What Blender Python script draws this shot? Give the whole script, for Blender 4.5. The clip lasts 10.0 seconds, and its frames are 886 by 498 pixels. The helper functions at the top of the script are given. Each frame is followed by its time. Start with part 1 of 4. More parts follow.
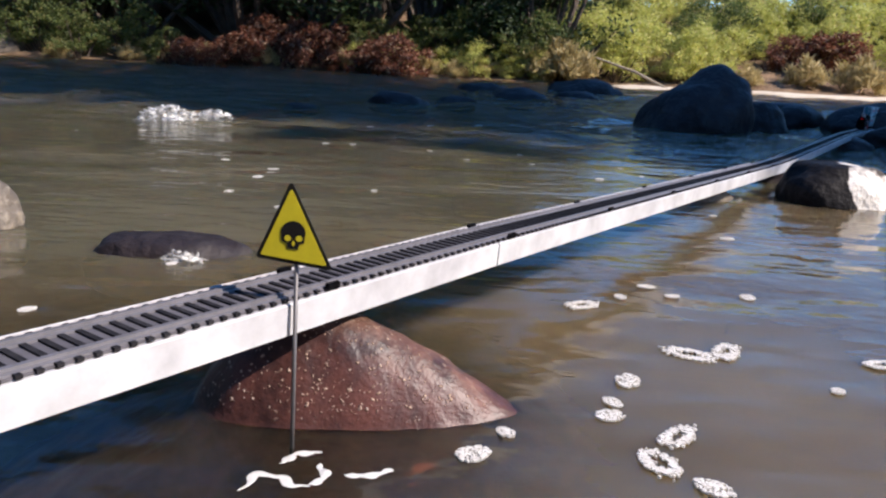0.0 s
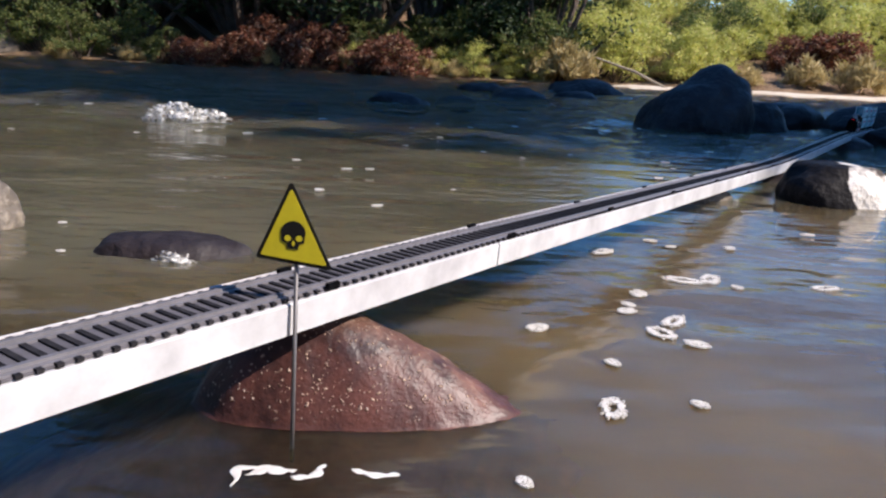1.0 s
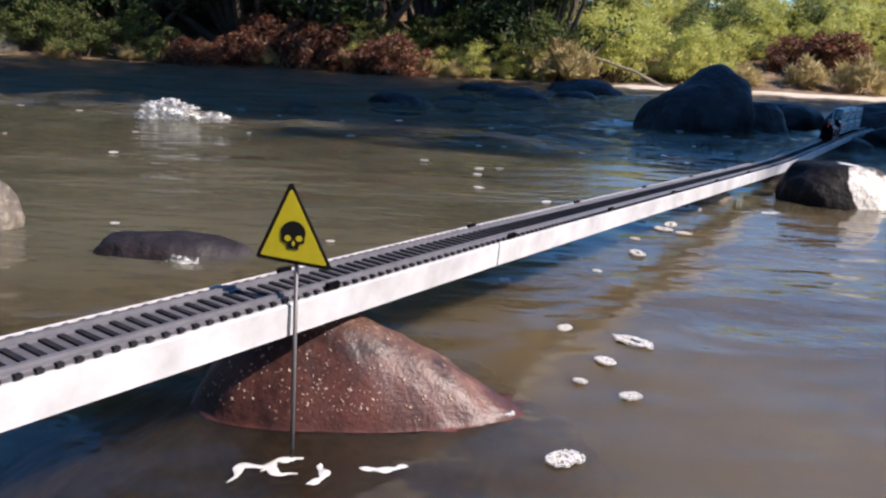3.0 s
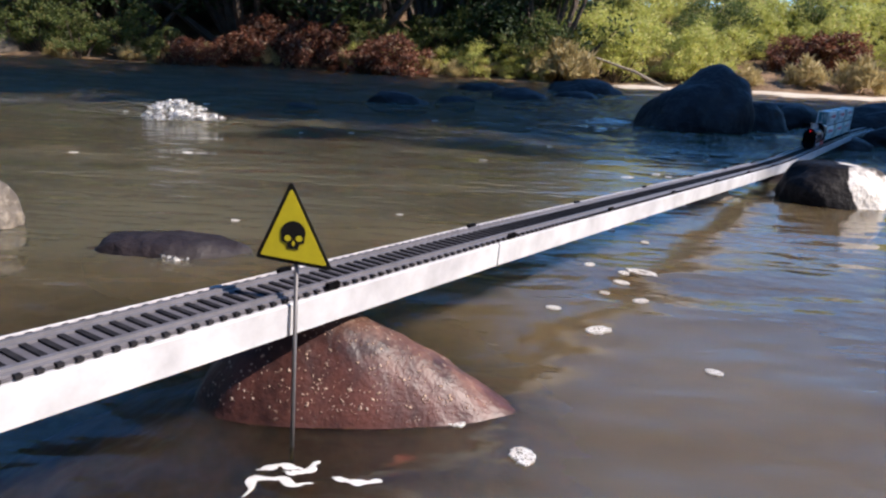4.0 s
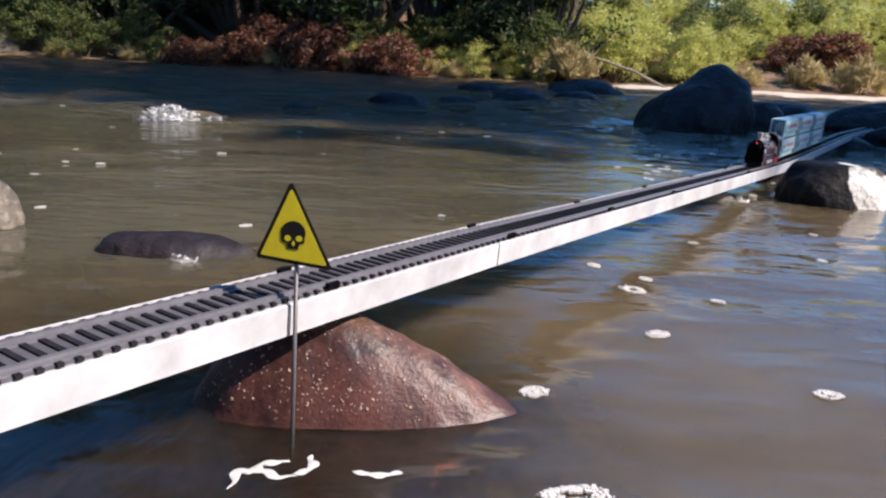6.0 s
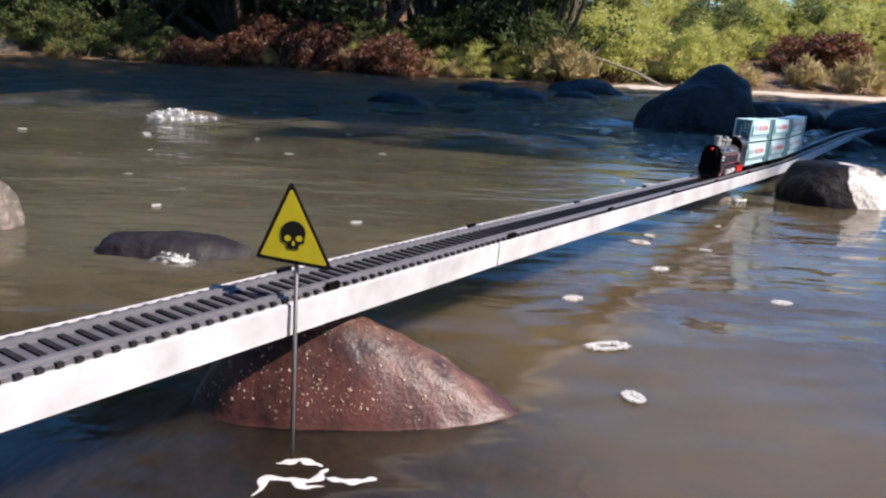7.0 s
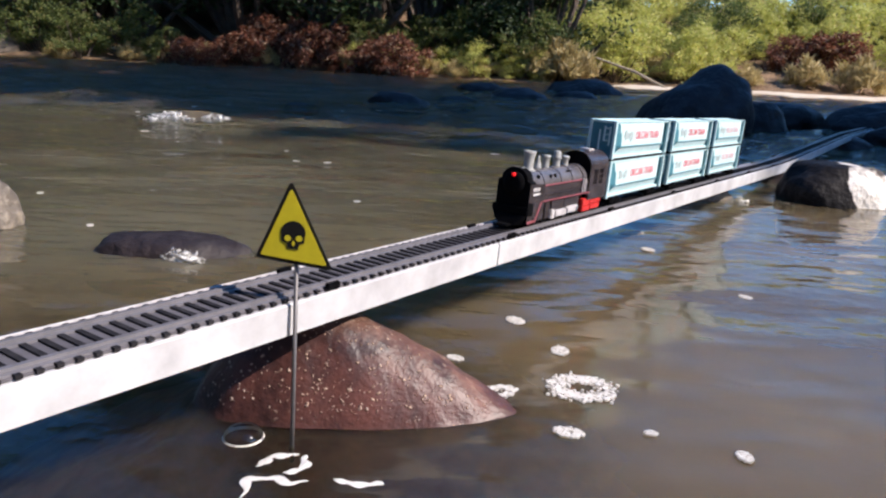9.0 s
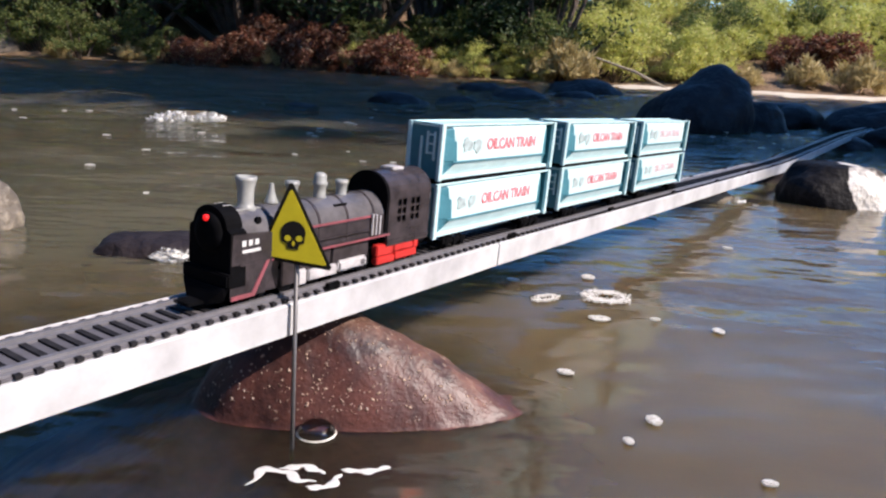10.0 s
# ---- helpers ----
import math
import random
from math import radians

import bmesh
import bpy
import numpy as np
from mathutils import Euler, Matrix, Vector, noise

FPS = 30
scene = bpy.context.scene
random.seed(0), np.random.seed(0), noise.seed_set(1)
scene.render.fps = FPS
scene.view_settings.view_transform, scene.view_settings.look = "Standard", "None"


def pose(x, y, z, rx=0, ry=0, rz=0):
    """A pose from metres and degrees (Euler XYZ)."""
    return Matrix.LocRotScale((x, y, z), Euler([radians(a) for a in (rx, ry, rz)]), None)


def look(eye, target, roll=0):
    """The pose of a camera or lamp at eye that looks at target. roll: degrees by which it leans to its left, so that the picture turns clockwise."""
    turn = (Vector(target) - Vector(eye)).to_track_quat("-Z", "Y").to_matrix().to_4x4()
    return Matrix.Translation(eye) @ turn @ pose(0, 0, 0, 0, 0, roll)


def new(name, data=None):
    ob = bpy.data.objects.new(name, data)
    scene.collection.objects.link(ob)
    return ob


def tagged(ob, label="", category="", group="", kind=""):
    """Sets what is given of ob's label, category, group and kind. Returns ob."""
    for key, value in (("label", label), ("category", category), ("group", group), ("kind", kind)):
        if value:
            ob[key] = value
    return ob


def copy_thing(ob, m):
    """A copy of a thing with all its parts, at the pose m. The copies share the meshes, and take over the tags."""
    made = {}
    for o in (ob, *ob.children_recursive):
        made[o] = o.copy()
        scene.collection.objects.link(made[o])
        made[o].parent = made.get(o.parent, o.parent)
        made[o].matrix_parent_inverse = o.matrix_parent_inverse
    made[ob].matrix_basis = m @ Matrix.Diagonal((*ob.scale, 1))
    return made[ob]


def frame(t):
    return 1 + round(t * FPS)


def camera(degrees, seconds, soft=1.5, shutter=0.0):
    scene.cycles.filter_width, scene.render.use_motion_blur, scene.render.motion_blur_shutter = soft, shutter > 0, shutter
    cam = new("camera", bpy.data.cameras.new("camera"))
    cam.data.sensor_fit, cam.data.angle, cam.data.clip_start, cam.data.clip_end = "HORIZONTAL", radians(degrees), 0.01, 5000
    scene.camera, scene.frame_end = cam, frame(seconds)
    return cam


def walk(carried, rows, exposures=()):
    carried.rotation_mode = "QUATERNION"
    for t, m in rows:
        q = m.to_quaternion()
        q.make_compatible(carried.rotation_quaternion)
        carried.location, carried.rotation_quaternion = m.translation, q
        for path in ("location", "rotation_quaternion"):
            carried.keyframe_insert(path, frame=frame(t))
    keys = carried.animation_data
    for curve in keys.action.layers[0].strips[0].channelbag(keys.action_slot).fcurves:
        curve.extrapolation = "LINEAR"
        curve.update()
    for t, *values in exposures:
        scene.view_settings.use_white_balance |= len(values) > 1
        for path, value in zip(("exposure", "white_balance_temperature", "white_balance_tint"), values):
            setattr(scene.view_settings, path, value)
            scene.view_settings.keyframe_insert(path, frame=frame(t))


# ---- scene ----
# The camera stands still, a hand's breadth over the river.
cam = camera(60.7, 10.0, soft=2.3)
EYE = (0.0, 0.0, 0.16)
STAND = look(EYE, (0.0, 1.0, 0.16 - math.tan(radians(13.79))), 3.0)
walk(cam, [(0.0, STAND), (10.0, STAND)], exposures=[(0.0, 0.70, 6350, 15.0), (10.0, 0.70, 6350, 15.0)])

# ---- light ----
SUN_AZ, SUN_EL = (1.0, -0.33), 41.0
world = bpy.data.worlds.new("sky")
scene.world = world
world.use_nodes = True
wn = world.node_tree.nodes
sky = wn.new("ShaderNodeTexSky")
sky.sky_type, sky.sun_disc = "NISHITA", False
sky.air_density, sky.dust_density, sky.ozone_density = 1.0, 0.0, 6.0
sky.sun_elevation, sky.sun_rotation = radians(SUN_EL), math.atan2(SUN_AZ[0], SUN_AZ[1])
clear_air = wn.new("ShaderNodeHueSaturation")
clear_air.inputs["Saturation"].default_value = 1.18
world.node_tree.links.new(sky.outputs[0], clear_air.inputs["Color"])
world.node_tree.links.new(clear_air.outputs[0], wn["Background"].inputs[0])
wn["Background"].inputs[1].default_value = 0.15
sun_data = bpy.data.lights.new("sun", "SUN")
sun_data.energy, sun_data.angle, sun_data.color = 4.8, radians(0.5), (1.0, 0.90, 0.775)
sun = new("sun", sun_data)
sh = Vector((SUN_AZ[0], SUN_AZ[1], 0)).normalized() * math.cos(radians(SUN_EL))
sun.matrix_world = look((sh.x * 20, sh.y * 20, 20 * math.sin(radians(SUN_EL))), (0, 0, 0))


# ---- materials ----
def mat(name, base, rough=0.6, metal=0.0, vary=None, scale=40.0, amount=0.5, bump=0.0, bump_scale=200.0, fine=None, spec=0.5, per_object=0.0, per_island=0.0, spots=(0.5, 0.68)):
    """A procedural surface: base colour, a second colour in patches, fine grain and relief. Scales are per metre."""
    m = bpy.data.materials.new(name)
    m.use_nodes = True
    nt = m.node_tree
    n, l = nt.nodes, nt.links
    b = n["Principled BSDF"]
    b.inputs["Roughness"].default_value, b.inputs["Metallic"].default_value = rough, metal
    b.inputs["Specular IOR Level"].default_value = spec
    co = n.new("ShaderNodeTexCoord")
    big = n.new("ShaderNodeTexNoise")
    big.inputs["Scale"].default_value, big.inputs["Detail"].default_value, big.inputs["Roughness"].default_value = scale, 6, 0.62
    l.new(co.outputs["Object"], big.inputs["Vector"])
    ramp = n.new("ShaderNodeValToRGB")
    ramp.color_ramp.elements[0].position, ramp.color_ramp.elements[1].position = 0.5 - 0.22 * (1.1 - amount), 0.5 + 0.22
    l.new(big.outputs["Fac"], ramp.inputs["Fac"])
    second = vary or tuple(c * 0.75 for c in base)
    ramp.color_ramp.elements[0].color, ramp.color_ramp.elements[1].color = (*second, 1), (*base, 1)
    out = ramp.outputs["Color"]
    small = n.new("ShaderNodeTexNoise")
    small.inputs["Scale"].default_value, small.inputs["Detail"].default_value = bump_scale, 4
    l.new(co.outputs["Object"], small.inputs["Vector"])
    if fine:
        mix = n.new("ShaderNodeMix")
        mix.data_type = "RGBA"
        fr = n.new("ShaderNodeValToRGB")
        fr.color_ramp.elements[0].position, fr.color_ramp.elements[1].position = spots
        l.new(small.outputs["Fac"], fr.inputs["Fac"])
        l.new(fr.outputs["Color"], mix.inputs[0])
        l.new(out, mix.inputs[6])
        mix.inputs[7].default_value = (*fine, 1)
        out = mix.outputs[2]
    if per_object or per_island:
        src = n.new("ShaderNodeObjectInfo").outputs["Random"] if per_object else n.new("ShaderNodeNewGeometry").outputs["Random Per Island"]
        mr = n.new("ShaderNodeMapRange")
        k = per_object or per_island
        mr.inputs[3].default_value, mr.inputs[4].default_value = 1 - k, 1 + k
        l.new(src, mr.inputs[0])
        hs = n.new("ShaderNodeHueSaturation")
        l.new(mr.outputs[0], hs.inputs["Value"])
        l.new(out, hs.inputs["Color"])
        out = hs.outputs[0]
    l.new(out, b.inputs["Base Color"])
    if bump:
        bp = n.new("ShaderNodeBump")
        bp.inputs["Strength"].default_value, bp.inputs["Distance"].default_value = min(1.0, bump), 0.6 / bump_scale
        l.new(small.outputs["Fac"], bp.inputs["Height"])
        l.new(bp.outputs[0], b.inputs["Normal"])
    return m


def leaf_mat(name, base, second, dry=None):
    """Leaves: colour varies from leaf to leaf, and light shines through."""
    m = bpy.data.materials.new(name)
    m.use_nodes = True
    n, l = m.node_tree.nodes, m.node_tree.links
    b = n["Principled BSDF"]
    g = n.new("ShaderNodeNewGeometry")
    r = n.new("ShaderNodeValToRGB")
    r.color_ramp.elements[0].color, r.color_ramp.elements[1].color = (*second, 1), (*base, 1)
    if dry:
        e = r.color_ramp.elements.new(0.82)
        e.color = (*base, 1)
        r.color_ramp.elements[-1].color = (*dry, 1)
    l.new(g.outputs["Random Per Island"], r.inputs["Fac"])
    l.new(r.outputs["Color"], b.inputs["Base Color"])
    b.inputs["Roughness"].default_value = 0.55
    t = n.new("ShaderNodeBsdfTranslucent")
    l.new(r.outputs["Color"], t.inputs["Color"])
    mx = n.new("ShaderNodeMixShader")
    mx.inputs[0].default_value = 0.48
    l.new(b.outputs[0], mx.inputs[1])
    l.new(t.outputs[0], mx.inputs[2])
    l.new(mx.outputs[0], n["Material Output"].inputs["Surface"])
    return m


def water_mat():
    """Murky river water: brown silt in suspension, a clear skin that mirrors, ripples at three sizes."""
    m = bpy.data.materials.new("river_water")
    m.use_transparent_shadow = True
    m.use_nodes = True
    n, l = m.node_tree.nodes, m.node_tree.links
    n.remove(n["Principled BSDF"])
    co = n.new("ShaderNodeTexCoord")

    def noise_tex(scale, detail, stretch):
        mp = n.new("ShaderNodeMapping")
        mp.inputs["Scale"].default_value = stretch
        mp.inputs["Rotation"].default_value = (0, 0, radians(12))
        t = n.new("ShaderNodeTexNoise")
        t.inputs["Scale"].default_value, t.inputs["Detail"].default_value = scale, detail
        l.new(co.outputs["Object"], mp.inputs["Vector"])
        l.new(mp.outputs[0], t.inputs["Vector"])
        return t

    silt = noise_tex(2.6, 6, (1, 1.5, 1))
    ramp = n.new("ShaderNodeValToRGB")
    ramp.color_ramp.elements[0].position, ramp.color_ramp.elements[1].position = 0.32, 0.72
    ramp.color_ramp.elements[0].color, ramp.color_ramp.elements[1].color = (*WATER_DARK, 1), (*WATER_LIGHT, 1)
    l.new(silt.outputs["Fac"], ramp.inputs["Fac"])
    current = n.new("ShaderNodeValToRGB")
    current.color_ramp.elements[0].position, current.color_ramp.elements[1].position = 0.32, 0.70
    current.color_ramp.elements[0].color, current.color_ramp.elements[1].color = (0.118, 0.102, 0.064, 1), (0.262, 0.236, 0.155, 1)
    l.new(silt.outputs["Fac"], current.inputs["Fac"])
    across = n.new("ShaderNodeVectorMath")
    across.operation = "DOT_PRODUCT"
    across.inputs[1].default_value = (-0.60, 0.80, 0.0)
    l.new(co.outputs["Object"], across.inputs[0])
    stream = n.new("ShaderNodeMapRange")
    stream.interpolation_type = "SMOOTHSTEP"
    stream.inputs[1].default_value, stream.inputs[2].default_value = 0.34, 0.72
    l.new(across.outputs["Value"], stream.inputs[0])
    tone = n.new("ShaderNodeMix")
    tone.data_type = "RGBA"
    l.new(stream.outputs[0], tone.inputs[0])
    l.new(ramp.outputs["Color"], tone.inputs[6])
    l.new(current.outputs["Color"], tone.inputs[7])
    heights = None
    for scale, detail, stretch, k in ((5.0, 3, (0.8, 1.6, 1), WAVES[0]), (24.0, 3, (0.7, 1.7, 1), WAVES[1]), (95.0, 2, (0.8, 1.5, 1), WAVES[2])):
        bp = n.new("ShaderNodeBump")
        bp.inputs["Strength"].default_value, bp.inputs["Distance"].default_value = 1.0, k
        l.new(noise_tex(scale, detail, stretch).outputs["Fac"], bp.inputs["Height"])
        if heights:
            l.new(heights.outputs[0], bp.inputs["Normal"])
        heights = bp
    # the rapids farther out are choppy
    sep = n.new("ShaderNodeSeparateXYZ")
    l.new(co.outputs["Object"], sep.inputs[0])
    reach = n.new("ShaderNodeMath")
    reach.operation = "MULTIPLY_ADD"
    reach.inputs[1].default_value = 0.33
    l.new(sep.outputs["X"], reach.inputs[0])
    l.new(sep.outputs["Y"], reach.inputs[2])
    rough = n.new("ShaderNodeMapRange")
    rough.inputs[1].default_value, rough.inputs[2].default_value = 1.45, 2.15
    l.new(reach.outputs[0], rough.inputs[0])
    for scale, stretch, k in ((7.0, (0.8, 1.3, 1), 0.13), (17.0, (0.8, 1.3, 1), 0.05)):
        bp = n.new("ShaderNodeBump")
        bp.inputs["Distance"].default_value = k
        l.new(rough.outputs[0], bp.inputs["Strength"])
        l.new(noise_tex(scale, 3, stretch).outputs["Fac"], bp.inputs["Height"])
        l.new(heights.outputs[0], bp.inputs["Normal"])
        heights = bp
    mud = n.new("ShaderNodeSubsurfaceScattering")
    mud.falloff = "BURLEY"
    mud.inputs["Scale"].default_value = 1.0
    mud.inputs["Radius"].default_value = (0.05, 0.038, 0.022)
    l.new(tone.outputs[2], mud.inputs["Color"])
    clear = n.new("ShaderNodeBsdfTransparent")
    clear.inputs["Color"].default_value = (0.97, 0.87, 0.78, 1)
    depth = n.new("ShaderNodeMixShader")
    # silt: thick in the main current, cut in the shaded rapids, thin in the clear hole round the pier stone
    off = n.new("ShaderNodeVectorMath")
    off.operation = "DISTANCE"
    off.inputs[1].default_value = (-0.12, 0.285, 0.0)
    l.new(co.outputs["Object"], off.inputs[0])
    ragged = n.new("ShaderNodeMath")
    ragged.operation = "MULTIPLY_ADD"
    ragged.inputs[1].default_value = 0.16
    l.new(noise_tex(9.0, 3, (1, 1, 1)).outputs["Fac"], ragged.inputs[0])
    l.new(off.outputs["Value"], ragged.inputs[2])
    hole = n.new("ShaderNodeMapRange")
    hole.interpolation_type = "SMOOTHSTEP"
    hole.inputs[1].default_value, hole.inputs[2].default_value = 0.15, 0.31
    hole.inputs[3].default_value, hole.inputs[4].default_value = 0.11, 0.52
    l.new(ragged.outputs[0], hole.inputs[0])
    # silt cut in the rapids to put their dark blue shade in
    thin = n.new("ShaderNodeMapRange")
    thin.inputs[3].default_value, thin.inputs[4].default_value = 1.0, 0.45
    l.new(rough.outputs[0], thin.inputs[0])
    silt_part = n.new("ShaderNodeMath")
    silt_part.operation = "MULTIPLY"
    l.new(hole.outputs[0], silt_part.inputs[0])
    l.new(thin.outputs[0], silt_part.inputs[1])
    l.new(silt_part.outputs[0], depth.inputs[0])
    l.new(clear.outputs[0], depth.inputs[1])
    l.new(mud.outputs[0], depth.inputs[2])
    skin = n.new("ShaderNodeBsdfGlossy")
    skin.inputs["Roughness"].default_value = 0.045
    l.new(heights.outputs[0], skin.inputs["Normal"])
    fr = n.new("ShaderNodeFresnel")
    fr.inputs["IOR"].default_value = 1.40
    l.new(heights.outputs[0], fr.inputs["Normal"])
    mx = n.new("ShaderNodeMixShader")
    l.new(fr.outputs[0], mx.inputs[0])
    l.new(depth.outputs[0], mx.inputs[1])
    l.new(skin.outputs[0], mx.inputs[2])
    l.new(mx.outputs[0], n["Material Output"].inputs["Surface"])
    return m


WATER_DARK, WATER_LIGHT, WAVES = (0.140, 0.094, 0.047), (0.275, 0.204, 0.108), (0.012, 0.0013, 0.00012)
M_WATER = water_mat()


def sunlit_patch_mat():
    """Dark wet stone: shade painted into the left, sun into the ragged pale right."""
    m = mat("dark_stone_with_sunlit_patch", (0.012, 0.0105, 0.011), 0.65, vary=(0.007, 0.006, 0.0065), scale=20, bump=0.6, bump_scale=90, fine=(0.020, 0.018, 0.018), spec=0.12)
    n, l = m.node_tree.nodes, m.node_tree.links
    b = n["Principled BSDF"]
    old = b.inputs["Base Color"].links[0].from_socket
    co = n.new("ShaderNodeTexCoord")
    t = n.new("ShaderNodeTexNoise")
    t.inputs["Scale"].default_value, t.inputs["Detail"].default_value = 22, 5
    l.new(co.outputs["Object"], t.inputs["Vector"])
    sep = n.new("ShaderNodeSeparateXYZ")
    l.new(co.outputs["Object"], sep.inputs[0])
    a = n.new("ShaderNodeMath")
    a.operation = "MULTIPLY_ADD"
    a.inputs[1].default_value, a.inputs[2].default_value = 0.06, -0.055
    l.new(t.outputs["Fac"], a.inputs[0])
    s = n.new("ShaderNodeMath")
    s.operation = "ADD"
    slant = n.new("ShaderNodeMath")
    slant.operation = "MULTIPLY_ADD"
    slant.inputs[1].default_value = 0.42
    l.new(sep.outputs["Z"], slant.inputs[0])
    l.new(sep.outputs["X"], slant.inputs[2])
    l.new(slant.outputs[0], s.inputs[0])
    l.new(a.outputs[0], s.inputs[1])
    r = n.new("ShaderNodeMapRange")
    r.inputs[1].default_value, r.inputs[2].default_value = 0.0, 0.003
    l.new(s.outputs[0], r.inputs[0])
    # pale tone for the sunlit part, with dark blotches
    pale = n.new("ShaderNodeValToRGB")
    pale.color_ramp.elements[0].position, pale.color_ramp.elements[1].position = 0.40, 0.50
    pale.color_ramp.elements[0].color, pale.color_ramp.elements[1].color = (0.06, 0.05, 0.045, 1), (0.76, 0.71, 0.64, 1)
    l.new(t.outputs["Fac"], pale.inputs["Fac"])
    mix = n.new("ShaderNodeMix")
    mix.data_type = "RGBA"
    l.new(r.outputs[0], mix.inputs[0])
    l.new(old, mix.inputs[6])
    l.new(pale.outputs["Color"], mix.inputs[7])
    l.new(mix.outputs[2], b.inputs["Base Color"])
    return m


def wet_shaded_stone_mat():
    """Red-brown stone, tan above; ragged dark red along the water paints wet and shade."""
    m = mat("red_brown_stone", (0.27, 0.155, 0.10), 0.6, vary=(0.15, 0.068, 0.043), scale=24, bump=0.3, bump_scale=420, fine=(0.40, 0.27, 0.19), spots=(0.55, 0.68))
    n, l = m.node_tree.nodes, m.node_tree.links
    b = n["Principled BSDF"]
    old = b.inputs["Base Color"].links[0].from_socket
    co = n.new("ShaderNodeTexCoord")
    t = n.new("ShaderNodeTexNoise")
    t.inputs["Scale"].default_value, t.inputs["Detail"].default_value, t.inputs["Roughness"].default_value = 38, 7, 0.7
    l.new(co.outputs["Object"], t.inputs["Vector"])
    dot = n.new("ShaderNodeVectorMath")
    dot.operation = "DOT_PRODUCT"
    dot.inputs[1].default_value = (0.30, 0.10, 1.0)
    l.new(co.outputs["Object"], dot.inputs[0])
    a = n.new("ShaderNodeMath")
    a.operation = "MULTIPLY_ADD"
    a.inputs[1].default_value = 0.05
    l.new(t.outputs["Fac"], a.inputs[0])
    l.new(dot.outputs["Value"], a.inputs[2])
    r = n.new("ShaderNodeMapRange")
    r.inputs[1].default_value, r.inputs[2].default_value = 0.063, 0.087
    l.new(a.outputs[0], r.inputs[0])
    # dark red holds the wet band and the shade of front and left side
    wet_shade = n.new("ShaderNodeValToRGB")
    wet_shade.color_ramp.elements[0].position, wet_shade.color_ramp.elements[1].position = 0.38, 0.68
    wet_shade.color_ramp.elements[0].color, wet_shade.color_ramp.elements[1].color = (0.028, 0.010, 0.009, 1), (0.130, 0.047, 0.036, 1)
    l.new(t.outputs["Fac"], wet_shade.inputs["Fac"])
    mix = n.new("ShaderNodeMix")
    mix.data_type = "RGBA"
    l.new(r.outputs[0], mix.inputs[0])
    l.new(wet_shade.outputs["Color"], mix.inputs[6])
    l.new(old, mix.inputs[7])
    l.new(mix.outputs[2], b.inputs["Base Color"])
    # brighter red under the water, painted in for the light lost there
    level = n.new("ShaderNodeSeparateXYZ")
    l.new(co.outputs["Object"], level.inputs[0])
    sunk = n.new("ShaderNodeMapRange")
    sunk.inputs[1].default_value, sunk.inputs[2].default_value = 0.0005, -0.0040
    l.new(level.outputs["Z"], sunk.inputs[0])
    sunk_bright = n.new("ShaderNodeValToRGB")
    sunk_bright.color_ramp.elements[0].position, sunk_bright.color_ramp.elements[1].position = 0.36, 0.66
    sunk_bright.color_ramp.elements[0].color, sunk_bright.color_ramp.elements[1].color = (0.075, 0.018, 0.014, 1), (0.25, 0.078, 0.052, 1)
    l.new(t.outputs["Fac"], sunk_bright.inputs["Fac"])
    sunk_mix = n.new("ShaderNodeMix")
    sunk_mix.data_type = "RGBA"
    l.new(sunk.outputs[0], sunk_mix.inputs[0])
    l.new(mix.outputs[2], sunk_mix.inputs[6])
    l.new(sunk_bright.outputs["Color"], sunk_mix.inputs[7])
    # raised grains, painted pale for their glints, thickest below the tan crown
    cell = n.new("ShaderNodeTexVoronoi")
    cell.inputs["Scale"].default_value, cell.inputs["Randomness"].default_value = 520, 1.0
    warp = n.new("ShaderNodeTexNoise")
    warp.inputs["Scale"].default_value, warp.inputs["Detail"].default_value = 420, 2
    l.new(co.outputs["Object"], warp.inputs["Vector"])
    bent = n.new("ShaderNodeVectorMath")
    bent.operation = "MULTIPLY_ADD"
    bent.inputs[1].default_value = (0.0032, 0.0032, 0.0032)
    l.new(warp.outputs["Color"], bent.inputs[0])
    l.new(co.outputs["Object"], bent.inputs[2])
    l.new(bent.outputs[0], cell.inputs["Vector"])
    dot_size = n.new("ShaderNodeMapRange")
    dot_size.inputs[1].default_value, dot_size.inputs[2].default_value = 0.36, 0.10
    pick = n.new("ShaderNodeSeparateColor")
    l.new(cell.outputs["Color"], pick.inputs[0])
    spread = n.new("ShaderNodeMapRange")
    spread.inputs[3].default_value, spread.inputs[4].default_value = 0.55, 2.2
    l.new(pick.outputs[1], spread.inputs[0])
    sized = n.new("ShaderNodeMath")
    sized.operation = "MULTIPLY"
    l.new(cell.outputs["Distance"], sized.inputs[0])
    l.new(spread.outputs[0], sized.inputs[1])
    l.new(sized.outputs[0], dot_size.inputs[0])
    crowd = n.new("ShaderNodeTexNoise")
    crowd.inputs["Scale"].default_value, crowd.inputs["Detail"].default_value = 45, 3
    l.new(co.outputs["Object"], crowd.inputs["Vector"])
    few = n.new("ShaderNodeMath")
    few.operation = "MULTIPLY_ADD"
    few.inputs[1].default_value = 1.5
    l.new(crowd.outputs["Fac"], few.inputs[0])
    l.new(pick.outputs[0], few.inputs[2])
    some = n.new("ShaderNodeMapRange")
    some.inputs[1].default_value, some.inputs[2].default_value = 1.18, 1.30
    l.new(few.outputs[0], some.inputs[0])
    grain = n.new("ShaderNodeMath")
    grain.operation = "MULTIPLY"
    l.new(dot_size.outputs[0], grain.inputs[0])
    dry = n.new("ShaderNodeSeparateXYZ")
    l.new(co.outputs["Object"], dry.inputs[0])
    above = n.new("ShaderNodeMapRange")
    above.inputs[1].default_value, above.inputs[2].default_value = 0.002, 0.010
